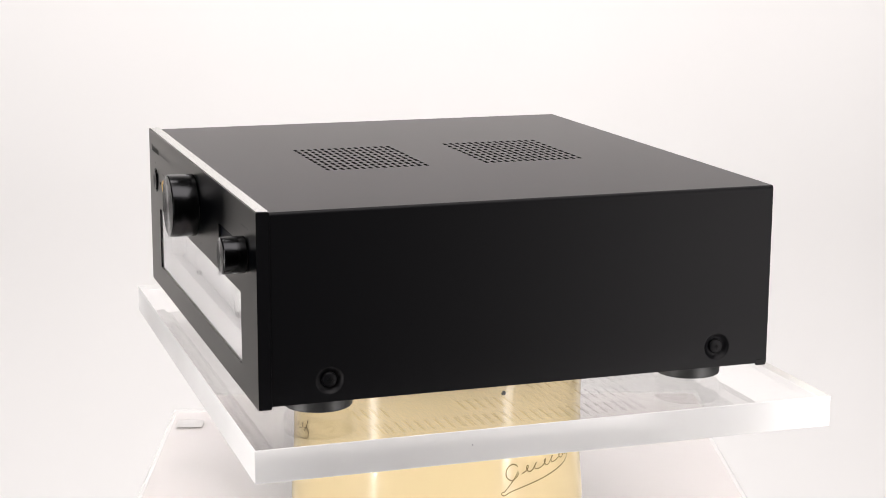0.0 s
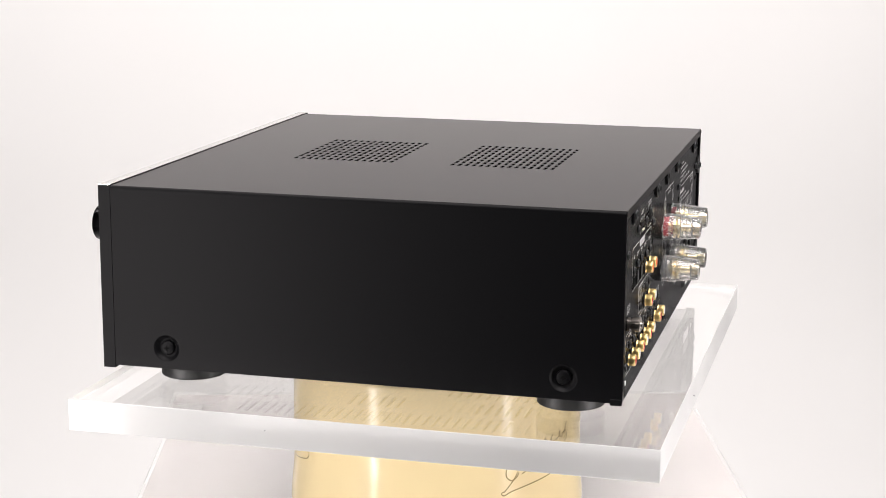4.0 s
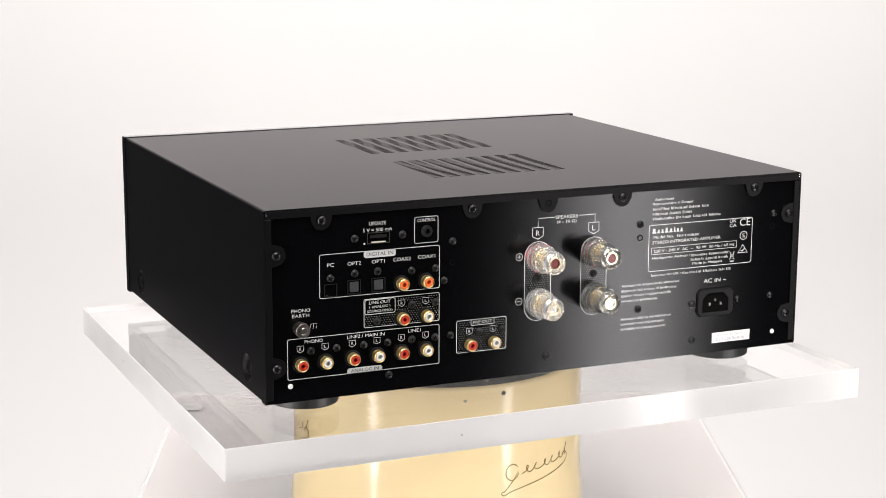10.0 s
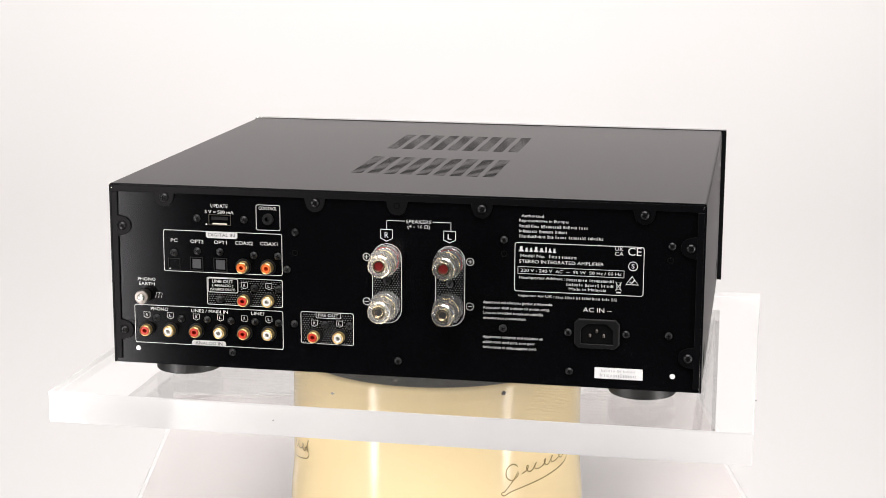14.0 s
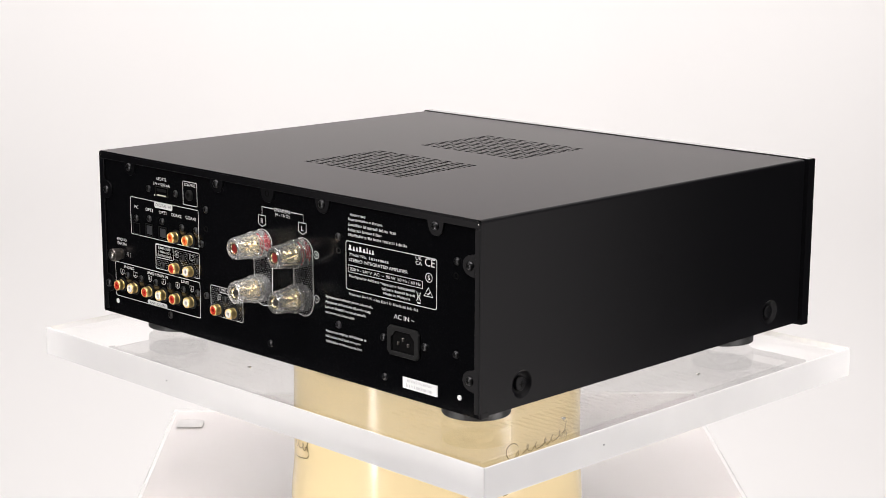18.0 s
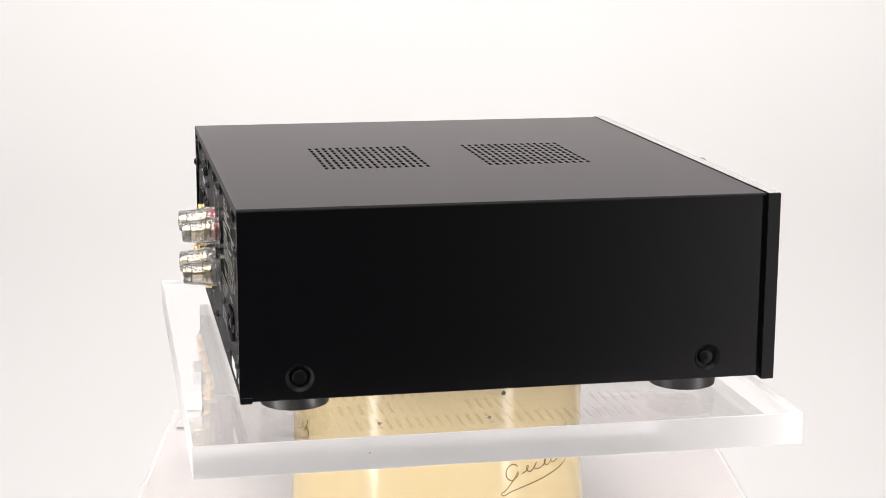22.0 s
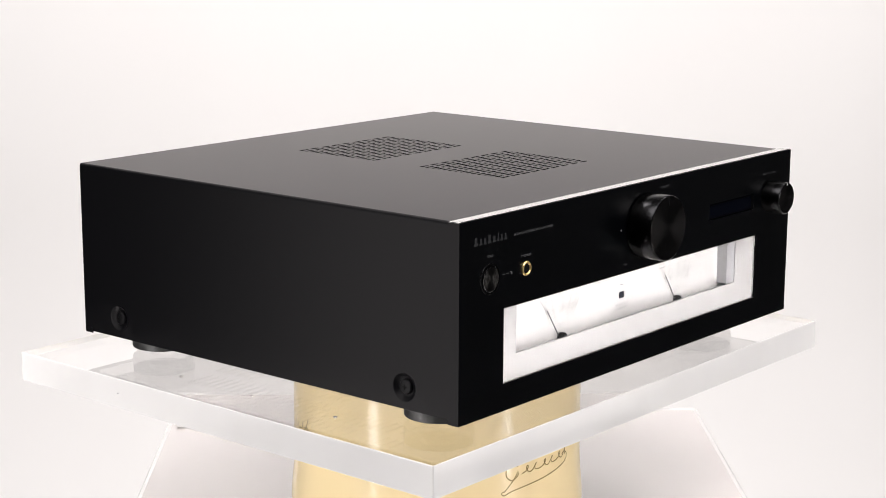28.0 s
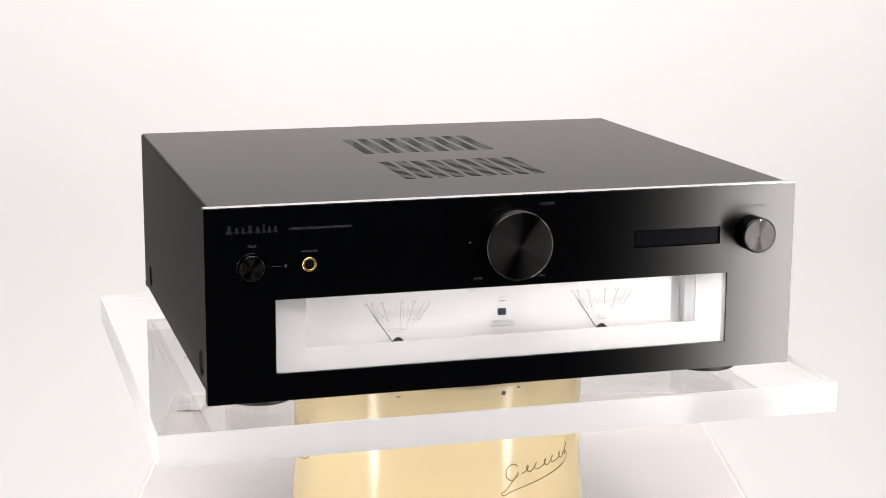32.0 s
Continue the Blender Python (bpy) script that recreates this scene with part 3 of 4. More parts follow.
def build_back(amp):
    panel = part("rear_panel", block(XL + 0.0014, XR - 0.0014, YR - 0.0015, YR, 0.0166, ZT - 0.0014), M_REAR, amp, "black satin rear panel with white print")
    # flange of the cover round the panel, with half-round screw tabs
    bm = bmesh.new()
    y0, y1 = YR + 0.0002, YR + 0.0014
    block(XL + 0.0013, XR - 0.0013, y0, y1, ZT - 0.0062, ZT - 0.0013, 0.0003, 1, bm)
    block(XL + 0.0013, XL + 0.0058, y0, y1, 0.0195, ZT - 0.0064, 0.0003, 1, bm)
    block(XR - 0.0058, XR - 0.0013, y0, y1, 0.0195, ZT - 0.0064, 0.0003, 1, bm)
    part("flange", bm, M_COVER, panel, "folded black flange of the cover")
    tabs = [(x / 1000, 0.1409, 0) for x in (168.7, 57.1, -2.2, -62.5, -175.2)]
    tabs += [(0.2010, 0.119, 90), (0.2015, 0.0414, 90), (-0.2072, 0.119, -90), (-0.2076, 0.0414, -90)]
    first = None
    for x, z, turn in tabs:
        m = at(BACK, x, YR + 0.0003, z) @ Matrix.Rotation(radians(turn), 4, "Z")
        if first is None:
            bm = bmesh.new()
            n = 14
            out = [(-0.0079, 0.0042), (-0.0073, 0.0)] + [(-0.0069 * math.cos(math.pi * k / n), -0.0069 * math.sin(math.pi * k / n)) for k in range(1, n)] + [(0.0073, 0.0), (0.0079, 0.0042)]
            lo = [bm.verts.new((a, b, 0)) for a, b in out]
            hi = [bm.verts.new((a * 0.97, b * 0.97, 0.0010)) for a, b in out]
            bm.faces.new(hi)
            for i in range(len(out)):
                j = (i + 1) % len(out)
                bm.faces.new((lo[i], lo[j], hi[j], hi[i]))
            first = part("screw_tab", bm, M_COVER, panel)
            first.matrix_basis = m
        else:
            share("screw_tab", first, panel, m)
    # screws
    bm = lathe([(0.0032, 0.0), (0.0032, 0.0004), (0.0029, 0.0012), (0.0020, 0.0018), (0.0009, 0.0020), (0.0, 0.0020)], 20)
    block(-0.0018, 0.0018, -0.0004, 0.0004, 0.0012, 0.00208, 0, 1, bm)
    block(-0.0004, 0.0004, -0.0018, 0.0018, 0.0012, 0.00209, 0, 1, bm)
    big = None
    spots = [(x, z, 0.0014) for x, z, _ in tabs if abs(x + 0.0022) > 0.001]
    for x, z in ((144.7, 126.4), (109.6, 126.6), (162.4, 100.4), (144.8, 102.2), (128.0, 102.4), (102.8, 100.8), (84.9, 100.9), (78.2, 91.6), (71.9, 118.9),
                 (128.6, 67.2), (102.7, 76.7), (84.7, 76.8), (176.9, 51.3), (158.3, 51.5), (138.5, 51.5), (120.8, 51.6), (102.7, 51.8), (85.0, 51.7), (73.3, 51.8),
                 (50.8, 52.2), (32.7, 52.3), (5.1, 86.7), (-39.9, 86.5), (-78.2, 119.7), (-78.1, 56.2), (-194.4, 119.8), (-193.9, 56.5), (-2.7, 28.3), (120.0, 28.3),
                 (-125.4, 27.5), (-124.0, 55.6), (-164.5, 56.1)):
        spots.append((x / 1000, z / 1000, 0.0001))
    for i, (x, z, lift) in enumerate(spots):
        m = at(BACK, x, YR + lift, z) @ Matrix.Rotation(radians((i * 37) % 90), 4, "Z")
        if i >= len(tabs) - 1:
            m = m @ Matrix.Scale(0.86, 4)
        if big is None:
            big = part("screw", bm, M_SCREW, panel, "", 50)
            # cross recess is raised too, its darkness only colour
            big.data.materials.append(M_HOLESHADE)
            for p in big.data.polygons:
                if p.center.z > 0.00205:
                    p.material_index = 1
            big.matrix_basis = m
        else:
            share("screw", big, panel, m)
    # empty screw holes
    hole = None
    for x, z, lift in ((-2.2, 140.9, 0.0015), (72.1, 103.9, 0.0002), (-78.4, 109.7, 0.0002), (-193.5, 109.8, 0.0002)):
        m = at(BACK, x / 1000, YR + lift, z / 1000)
        if hole is None:
            hole = part("screw_hole", lathe([(0.0, -0.0012), (0.0015, -0.0012), (0.0016, 0.0), (0.0020, 0.00015), (0.0024, 0.0)], 16), M_HOLESHADE, panel)
            hole.matrix_basis = m
        else:
            share("screw_hole", hole, panel, m)
    # bare metal at the cut corners of the cover
    for x in (XL + 0.0020, XR - 0.0020):
        part("corner_cut", block(x - 0.0005, x + 0.0005, YR + 0.0014, YR + 0.0020, ZT - 0.0040, ZT - 0.0022, 0.0003, 2), M_NICKEL, panel, "bare metal corner")
    # white rivets
    rivet = None
    for x, z in ((191.7, 27.8), (-197.3, 27.6)):
        m = at(BACK, x / 1000, YR, z / 1000)
        if rivet is None:
            rivet = part("rivet", lathe([(0.0019, 0.0), (0.0017, 0.0006), (0.0, 0.0008)], 16), M_LABEL, panel, "small white rivet")
            rivet.matrix_basis = m
        else:
            share("rivet", rivet, panel, m)["label"] = "small white rivet"

    # printed frames
    P = at(BACK, 0, YR + 0.00012, 0)

    def frame_of(xa, za, xb, zb, w=0.00045, r=0.0016):
        bm = bmesh.new()
        outline(bm, -xa / 1000, -xb / 1000, zb / 1000, za / 1000, w, r, P)
        part("printed_frame", bm, M_PRINT, panel, "", 0)

    frame_of(100.7, 138.0, 82.7, 119.3)
    frame_of(170.3, 117.2, 81.6, 86.6)
    frame_of(138.3, 83.6, 81.6, 63.2)
    frame_of(137.6, 83.0, 114.8, 72.3)
    frame_of(193.8, 60.8, 81.6, 32.1)
    frame_of(68.6, 61.5, 29.5, 37.8)
    frame_of(57.4, 61.5, 39.0, 56.9, 0.0004, 0.001)
    frame_of(-85.7, 118.4, -175.7, 83.4, 0.0005, 0.002)
    frame_of(-88.0, 101.3, -162.2, 96.0, 0.00035, 0.0003)
    for x in (5.2, -40.1):
        frame_of(x + 10.6, 113.6, x - 10.8, 55.6, 0.0004, 0.0104)
    # white tabs with dark words
    for xa, xb, z0, z1, body, w in ((138.1, 114.6, 112.2, 117.2, "DIGITAL IN", 19.5), (150.6, 124.8, 32.1, 36.0, "ANALOG IN", 20.5)):
        bm = bmesh.new()
        c = 0.0012
        a, b, lo, hi = -xa / 1000, -xb / 1000, z0 / 1000, z1 / 1000
        bm.faces.new([bm.verts.new(P @ Vector(q)) for q in ((a + c, lo, 0), (b - c, lo, 0), (b, lo + c, 0), (b, hi - c, 0), (b - c, hi, 0), (a + c, hi, 0), (a, hi - c, 0), (a, lo + c, 0))])
        part("printed_tab", bm, M_PRINT, panel, "white printed tab", 0)
        lettering(panel, body, BACK, (xa + xb) / 2000, YR, (z0 + z1) / 2000, w / 1000, 0.0024, M_INK, 0.0003)
    # words
    for body, x, z, w, h in (("UPDATE", 127.8, 135.8, 12.6, 2.5), ("5 V = 500 mA", 127.9, 131.4, 21.5, 2.4), ("CONTROL", 91.7, 135.4, 13.6, 2.3),
                             ("PC", 162.2, 109.5, 5.0, 2.5), ("OPT2", 145, 109.3, 9.8, 2.5), ("OPT1", 127.5, 109.3, 9.6, 2.5), ("COAX2", 109.9, 109.4, 13.2, 2.5),
                             ("COAX1", 91.5, 109.7, 13, 2.5), ("LINE OUT", 126.4, 80.6, 15.8, 2.2), ("( ANALOG )", 126.4, 77.3, 15.6, 1.8), ("(SOURCE ONLY)", 126.4, 74.4, 18.6, 1.8),
                             ("PHONO", 183.8, 79.9, 13.4, 2.4), ("EARTH", 183.8, 76.4, 12.0, 2.4), ("PHONO", 174.7, 57.9, 13.2, 2.4), ("LINE2 / MAIN IN", 136.8, 58.0, 27.6, 2.4),
                             ("LINE1", 100.6, 58.0, 9.6, 2.4), ("PRE OUT", 48.2, 59.2, 15, 2.3), ("SPEAKERS", -17.6, 129.9, 18.0, 2.5), ("(4 - 16 \u03a9)", -17.6, 126.2, 16.0, 2.3),
                             ("AC IN ~", -144.2, 72.4, 20.0, 3.2), ("Authorized", -98.0, 137.2, 15.6, 2.0), ("Representative in Europe:", -105.8, 133.6, 34.5, 2.0),
                             ("Model No.", -98.4, 109.0, 17.0, 2.2), ("STEREO INTEGRATED AMPLIFIER", -118.4, 105.0, 59.0, 2.3),
                             ("220 V - 240 V  AC  ~  95 W  50 Hz / 60 Hz", -125.2, 98.6, 70.0, 2.2), ("Headquarter Address :", -105.2, 93.2, 32.0, 2.0),
                             ("Made in Malaysia", -137.0, 86.4, 26.0, 2.0), ("Importer for UK :", -101.4, 80.3, 25.0, 1.9),
                             ("Apparatet m\u00e5 tilkoples jordet stikkontakt.", -88.6, 74.4, 49.4, 1.9), ("Apparaten skall anslutas till jordat uttag.", -87.4, 70.6, 47.2, 1.9),
                             ("Laite on liitett\u00e4v\u00e4 suojakoskettimilla", -85.0, 66.8, 42.4, 1.9), ("varustettuun pistorasiaan.", -79.2, 63.0, 30.8, 1.9),
                             ("Apparatets stikprop skal tilsluttes en", -85.2, 49.4, 42.6, 1.9), ("stikkontakt med jord, som giver", -82.4, 45.6, 37.0, 1.9),
                             ("forbindelse til stikproppens jord.", -83.0, 41.8, 38.0, 1.9), ("CE", -169.0, 114.9, 9.2, 5.6), ("UK", -158.4, 116.4, 6.0, 2.6), ("CA", -158.4, 113.0, 6.0, 2.6),
                             ("S", -168.1, 104.6, 2.2, 3.0)):
        lettering(panel, body, BACK, x / 1000, YR, z / 1000, w / 1000, h / 1000)
    # unread lines
    for i, (xa, xb, z, h, words) in enumerate(((-88.6, -136.5, 130.0, 2.0, (9, 9, 6, 4)), (-88.6, -122.5, 126.4, 2.0, (9, 7, 6)), (-88.6, -147.5, 122.8, 2.0, (12, 3, 5, 8, 7)),
                                        (-109.5, -129.5, 109.0, 2.2, (9,)), (-122.4, -155.7, 93.2, 2.0, (9, 11)), (-122.4, -155.0, 89.8, 2.0, (7, 6, 5)),
                                        (-114.8, -157.9, 80.3, 1.9, (4, 5, 2, 9, 4, 3)))):
        bm = bmesh.new()
        glyph_bars(bm, P @ Matrix.Translation((0, z / 1000, 0)), -xa / 1000, -xb / 1000, h / 1000, 50 + i, words)
        part("unread_line", bm, M_PRINT, panel, "", 0)
    # maker's mark as plain heavy blocks
    maker_blocks(panel, P, 0.0886, 0.1147, 0.1119, 0.0036, M_PRINT)
    # ring, triangle and bin marks
    bm = bmesh.new()
    stroke(bm, [(0.1681 + 0.0031 * math.cos(a * math.pi / 12), 0.1046 + 0.0031 * math.sin(a * math.pi / 12)) for a in range(24)], 0.0005, P, True)
    part("approval_mark", bm, M_PRINT, panel, "", 0)
    bm = bmesh.new()
    stroke(bm, [(0.1635, 0.0916), (0.1719, 0.0916), (0.1677, 0.0975)], 0.0008, P, True)
    stroke(bm, [(0.1660, 0.0936), (0.1672, 0.0925), (0.1696, 0.0950)], 0.0008, P)
    part("approval_mark", bm, M_PRINT, panel, "", 0)
    bm = bmesh.new()
    stroke(bm, [(0.1570, 0.0925), (0.1574, 0.0878), (0.1594, 0.0878), (0.1598, 0.0925)], 0.0004, P, True)
    stroke(bm, [(0.1562, 0.0868), (0.1606, 0.0932)], 0.0004, P)
    stroke(bm, [(0.1606, 0.0868), (0.1562, 0.0932)], 0.0004, P)
    flat_rect(bm, 0.1568, 0.1602, 0.0852, 0.0861, P)
    part("bin_mark", bm, M_PRINT, panel, "", 0)
    # speaker bracket, shields, plus and minus rings, earth mark
    bm = bmesh.new()
    stroke(bm, [(-0.0053, 0.1240), (-0.0053, 0.1301), (0.0078, 0.1301)], 0.0005, P)
    part("printed_line", bm, M_PRINT, panel, "", 0)
    bm = bmesh.new()
    stroke(bm, [(0.0406, 0.1240), (0.0406, 0.1301), (0.0276, 0.1301)], 0.0005, P)
    part("printed_line", bm, M_PRINT, panel, "", 0)
    bm = bmesh.new()
    stroke(bm, [(-0.1775, 0.0665), (-0.1765, 0.0700), (-0.1722, 0.0700), (-0.1730, 0.0665)], 0.0003, P)
    stroke(bm, [(-0.1745, 0.0700), (-0.1752, 0.0665)], 0.0003, P)
    part("earth_mark", bm, M_PRINT, panel, "", 0)

    def shield(x, z, s, letter):
        bm = bmesh.new()
        q = 0.0042 * s
        stroke(bm, [(-x - q, z + q), (-x + q, z + q), (-x + q, z - q * 0.5), (-x, z - q), (-x - q, z - q * 0.5)], 0.0006 * max(s, 0.6), P, True)
        ob = part("shield_mark", bm, M_PRINT, panel, "", 0)
        lettering(panel, letter, BACK, x, YR, z + 0.0002, 0.0028 * s, 0.0038 * s)
        return ob
    shield(0.0054, 0.1194, 1.0, "R")
    shield(-0.0397, 0.1199, 1.0, "L")
    for x, z, letter in ((184.4, 53.0, "R"), (166.6, 53.2, "L"), (146.8, 53.2, "R"), (128.6, 53.4, "L"), (110.4, 53.6, "R"), (92.3, 53.8, "L"),
                         (110.1, 78.2, "R"), (92.0, 78.4, "L"), (58.5, 53.0, "R"), (40.0, 53.2, "L")):
        shield(x / 1000, z / 1000, 0.55, letter)
    for x, z, plus in ((19.9, 103.3, 1), (-54.4, 102.9, 1), (19.9, 71.0, 0), (-54.4, 70.7, 0)):
        bm = bmesh.new()
        cx, cz = -x / 1000, z / 1000
        stroke(bm, [(cx + 0.0026 * math.cos(k * math.pi / 10), cz + 0.0026 * math.sin(k * math.pi / 10)) for k in range(20)], 0.0004, P, True)
        flat_rect(bm, cx - 0.0015, cx + 0.0015, cz - 0.0002, cz + 0.0002, P)
        if plus:
            flat_rect(bm, cx - 0.0002, cx + 0.0002, cz - 0.0015, cz + 0.0015, P, 0.0001)
        part("polarity_mark", bm, M_PRINT, panel, "", 0)

    # dotted print
    def dots(xa, xb, z0, z1, skip):
        bm = bmesh.new()
        row, z = 0, z0 + 0.0010
        while z < z1 - 0.0006:
            x = xb + 0.0010 + (0.00095 if row % 2 else 0)
            while x < xa - 0.0008:
                if not skip(x, z):
                    r = 0.00030
                    bm.faces.new([bm.verts.new(P @ Vector((-x + r * 1.5 * math.cos(k * math.pi / 3), z + r * math.sin(k * math.pi / 3), 0))) for k in range(6)])
                x += 0.0019
            z += 0.00155
            row += 1
        tagged(part("dot_print", bm, M_DOTS, panel, "white dotted print", 0), kind="stuff")

    def near(pts, r):
        return lambda x, z: any((x - a / 1000) ** 2 + (z - b / 1000) ** 2 < r * r for a, b in pts)
    lo = near([(110.1, 67.8), (92, 68.1), (128.6, 67.2), (102.7, 76.6), (84.7, 76.8), (110.1, 78.2), (92, 78.4)], 0.0034)
    dots(0.1380, 0.0820, 0.0636, 0.0832, lambda x, z: lo(x, z) or (x > 0.1140 and z > 0.0718))
    po = near([(58.5, 43.7), (40, 43.9), (50.8, 52.1), (32.7, 52.3), (58.5, 53), (40, 53.2)], 0.0034)
    dots(0.0682, 0.0298, 0.0382, 0.0612, lambda x, z: po(x, z) or (z > 0.0560 and 0.0386 < x < 0.0578))
    for x in (5.2, -40.1):
        cap = near([(x, 86.7)], 0.0032)

        def skip(u, v, x=x, cap=cap):
            if cap(u, v):
                return True
            dz = max(0, v - 0.1032, 0.0660 - v)
            return math.hypot(u - x / 1000, dz) > 0.0100
        dots(x / 1000 + 0.0106, x / 1000 - 0.0106, 0.0562, 0.1132, skip)

    # phono jacks
    coll_prof = [(0.0043, 0.0), (0.0043, 0.0014), (0.0040, 0.0018), (0.0040, 0.0024), (0.0042, 0.0028), (0.0042, 0.0051), (0.00412, 0.0057), (0.0039, 0.0061), (0.0036, 0.0063), (0.0033, 0.0061), (0.0031, 0.0057), (0.0030, 0.0045)]
    nut_prof = [(0.0058, 0.0), (0.0057, 0.0009), (0.0050, 0.0012), (0.0043, 0.0012)]
    nut = None
    ring_prof = [(0.0030, 0.0040), (0.0030, 0.0060), (0.0027, 0.0064), (0.0017, 0.0064), (0.0015, 0.0060), (0.0015, 0.0020), (0.0, 0.0020)]
    jack, rings = None, {}
    for x, z, mat in ((110.5, 92.4, M_ORANGE), (92.1, 92.6, M_ORANGE), (110.1, 67.8, M_RED), (92.0, 68.1, M_WHITE), (184.4, 42.5, M_RED), (166.6, 42.7, M_WHITE),
                      (146.8, 43.0, M_RED), (128.6, 43.2, M_WHITE), (110.4, 43.4, M_RED), (92.3, 43.7, M_WHITE), (58.5, 43.7, M_RED), (40.0, 43.9, M_WHITE)):
        m = at(BACK, x / 1000, YR + 0.0001, z / 1000)
        colour = mat.name.split("_")[0]
        if jack is None:
            ob = jack = part("phono_jack", lathe(coll_prof, 24), M_GOLD, amp, "", 50)
            ob.matrix_basis = m
        else:
            ob = share("phono_jack", jack, amp, m)
        if nut is None:
            nut = part("jack_base", lathe(nut_prof, 24), M_SOCKET, ob, "black plastic base")
        else:
            share("jack_base", nut, ob, Matrix())["label"] = "black plastic base"
        ob["label"] = "gold phono jack with a " + colour + " insert"
        if mat.name not in rings:
            rings[mat.name] = part("insert", lathe(ring_prof, 20), mat, ob, colour + " plastic insert")
        else:
            share("insert", rings[mat.name], ob, Matrix())["label"] = colour + " plastic insert"

    # binding posts
    def flute(a):
        return 1.0 + 0.012 * math.cos(a * 14)
    post = None
    caps, hubs, bases, bands = {}, {}, {}, {}
    for x, z, red in ((5.2, 102.4, 1), (-40.1, 102.6, 1), (5.6, 69.6, 0), (-39.8, 69.8, 0)):
        m = at(BACK, x / 1000, YR + 0.0001, z / 1000)
        if post is None:
            core = [(0.0040, 0.0004), (0.0048, 0.0008), (0.0048, 0.0066), (0.0060, 0.0072)]
            for k in range(3):
                z0 = 0.0078 + k * 0.0016
                core += [(0.0079, z0), (0.0079, z0 + 0.0009), (0.0071, z0 + 0.0011), (0.0071, z0 + 0.0015)]
            core += [(0.0048, 0.0128), (0.0030, 0.0132), (0.0030, 0.0214), (0.0046, 0.0218), (0.0047, 0.0262), (0.0043, 0.0270), (0.0036, 0.0270), (0.0032, 0.0262), (0.0031, 0.0230)]
            ob = post = part("binding_post", lathe(core, 32), M_POSTGOLD, amp)
            ob.matrix_basis = m
        else:
            ob = share("binding_post", post, amp, m)
        ob["label"] = "gold speaker post in clear plastic, marked " + ("red" if red else "black")
        if red not in caps:
            caps[red] = part("clear_cap", lathe([(0.0086, 0.0068), (0.0102, 0.0068), (0.0105, 0.0073), (0.0105, 0.0098), (0.0102, 0.0103), (0.0097, 0.0106), (0.0093, 0.0140), (0.0087, 0.0200),
                                                 (0.0080, 0.0264), (0.0076, 0.0274), (0.0070, 0.0279), (0.0060, 0.0280), (0.0053, 0.0277), (0.0051, 0.0268), (0.0051, 0.0222), (0.0070, 0.0214), (0.0074, 0.0136), (0.0086, 0.0130), (0.0086, 0.0068)], 84, None, flute), M_CAP, ob, "clear fluted plastic cap", 30)
            bases[red] = part("collar", lathe([(0.0086, 0.0004), (0.0102, 0.0004), (0.0104, 0.0010), (0.0104, 0.0058), (0.0101, 0.0064), (0.0088, 0.0064), (0.0086, 0.0058), (0.0086, 0.0004)], 48), M_CAP, ob, "clear plastic collar", 30)
            bases[red].visible_shadow = False
            hubs[red] = part("post_hub", lathe([(0.0031, 0.0220), (0.0031, 0.0258), (0.0026, 0.0262), (0.0, 0.0262)], 20), M_HUBRED if red else M_NICKEL, ob, ("red" if red else "silver") + " plug in the post's end")
            bands[red] = part("marker_ring", lathe([(0.0046, 0.0), (0.0080, 0.0), (0.0083, 0.0004), (0.0083, 0.0034), (0.0080, 0.0038), (0.0046, 0.0038)], 32), M_COLLARRED if red else M_SMOKE, ob, ("dark red" if red else "black") + " marker ring inside the collar")
            caps[red].visible_shadow = False
        else:
            share("clear_cap", caps[red], ob, Matrix())["label"] = "clear fluted plastic cap"
            share("collar", bases[red], ob, Matrix())["label"] = "clear plastic collar"
            share("post_hub", hubs[red], ob, Matrix())["label"] = ("red" if red else "silver") + " plug in the post's end"
            share("marker_ring", bands[red], ob, Matrix())["label"] = ("dark red" if red else "black") + " marker ring inside the collar"

    # earth terminal
    ob = part("earth_terminal", lathe([(0.0046, 0.0), (0.0046, 0.0016), (0.0036, 0.0018), (0.0036, 0.0028), (0.0048, 0.0030), (0.0050, 0.0036), (0.0050, 0.0086), (0.0046, 0.0092), (0.0, 0.0094)], 40, None,
                                      lambda a: 1 + 0.02 * math.cos(a * 20)), M_TERMINAL, amp, "knurled silver earth terminal", 30)
    ob.matrix_basis = at(BACK, 0.1852, YR + 0.0001, 0.0680)
    part("terminal_stud", lathe([(0.0026, 0.0088), (0.0026, 0.0100), (0.0020, 0.0104), (0.0, 0.0104)], 16), M_NICKEL, ob)

    # mains inlet
    inlet = part("mains_inlet", inlet_bm(), M_SOCKET, amp, "black three-pin mains inlet")
    # near-black inner faces paint in the shade of a deeper socket
    inlet.data.materials.append(M_HOLESHADE)
    for p in inlet.data.polygons:
        if p.center.y < YR + 0.00125 and abs(p.center.x + 0.1443) < 0.0118:
            p.material_index = 1
    for x, z in ((-0.1395, 0.0543), (-0.1491, 0.0543), (-0.1443, 0.0575)):
        part("contact_pin", block(x - 0.0008, x + 0.0008, YR - 0.010, YR + 0.0018, z - 0.0012, z + 0.0012, 0.0003, 1), M_TERMINAL, inlet, "silver contact pin")
    # usb, square usb, optical, control
    bm = bmesh.new()
    frame_box(bm, -0.1353, -0.1195, 0.1222, 0.1292, 0.0004, P, 0.0007)
    port = part("usb_port", bm, M_DULL, amp, "steel update port", 30)
    part("lip", block(0.1222, 0.1326, YR + 0.0001, YR + 0.0012, 0.1226, 0.1233), M_LIPGLINT, port, "port lip in a pale colour that paints its metal glint")
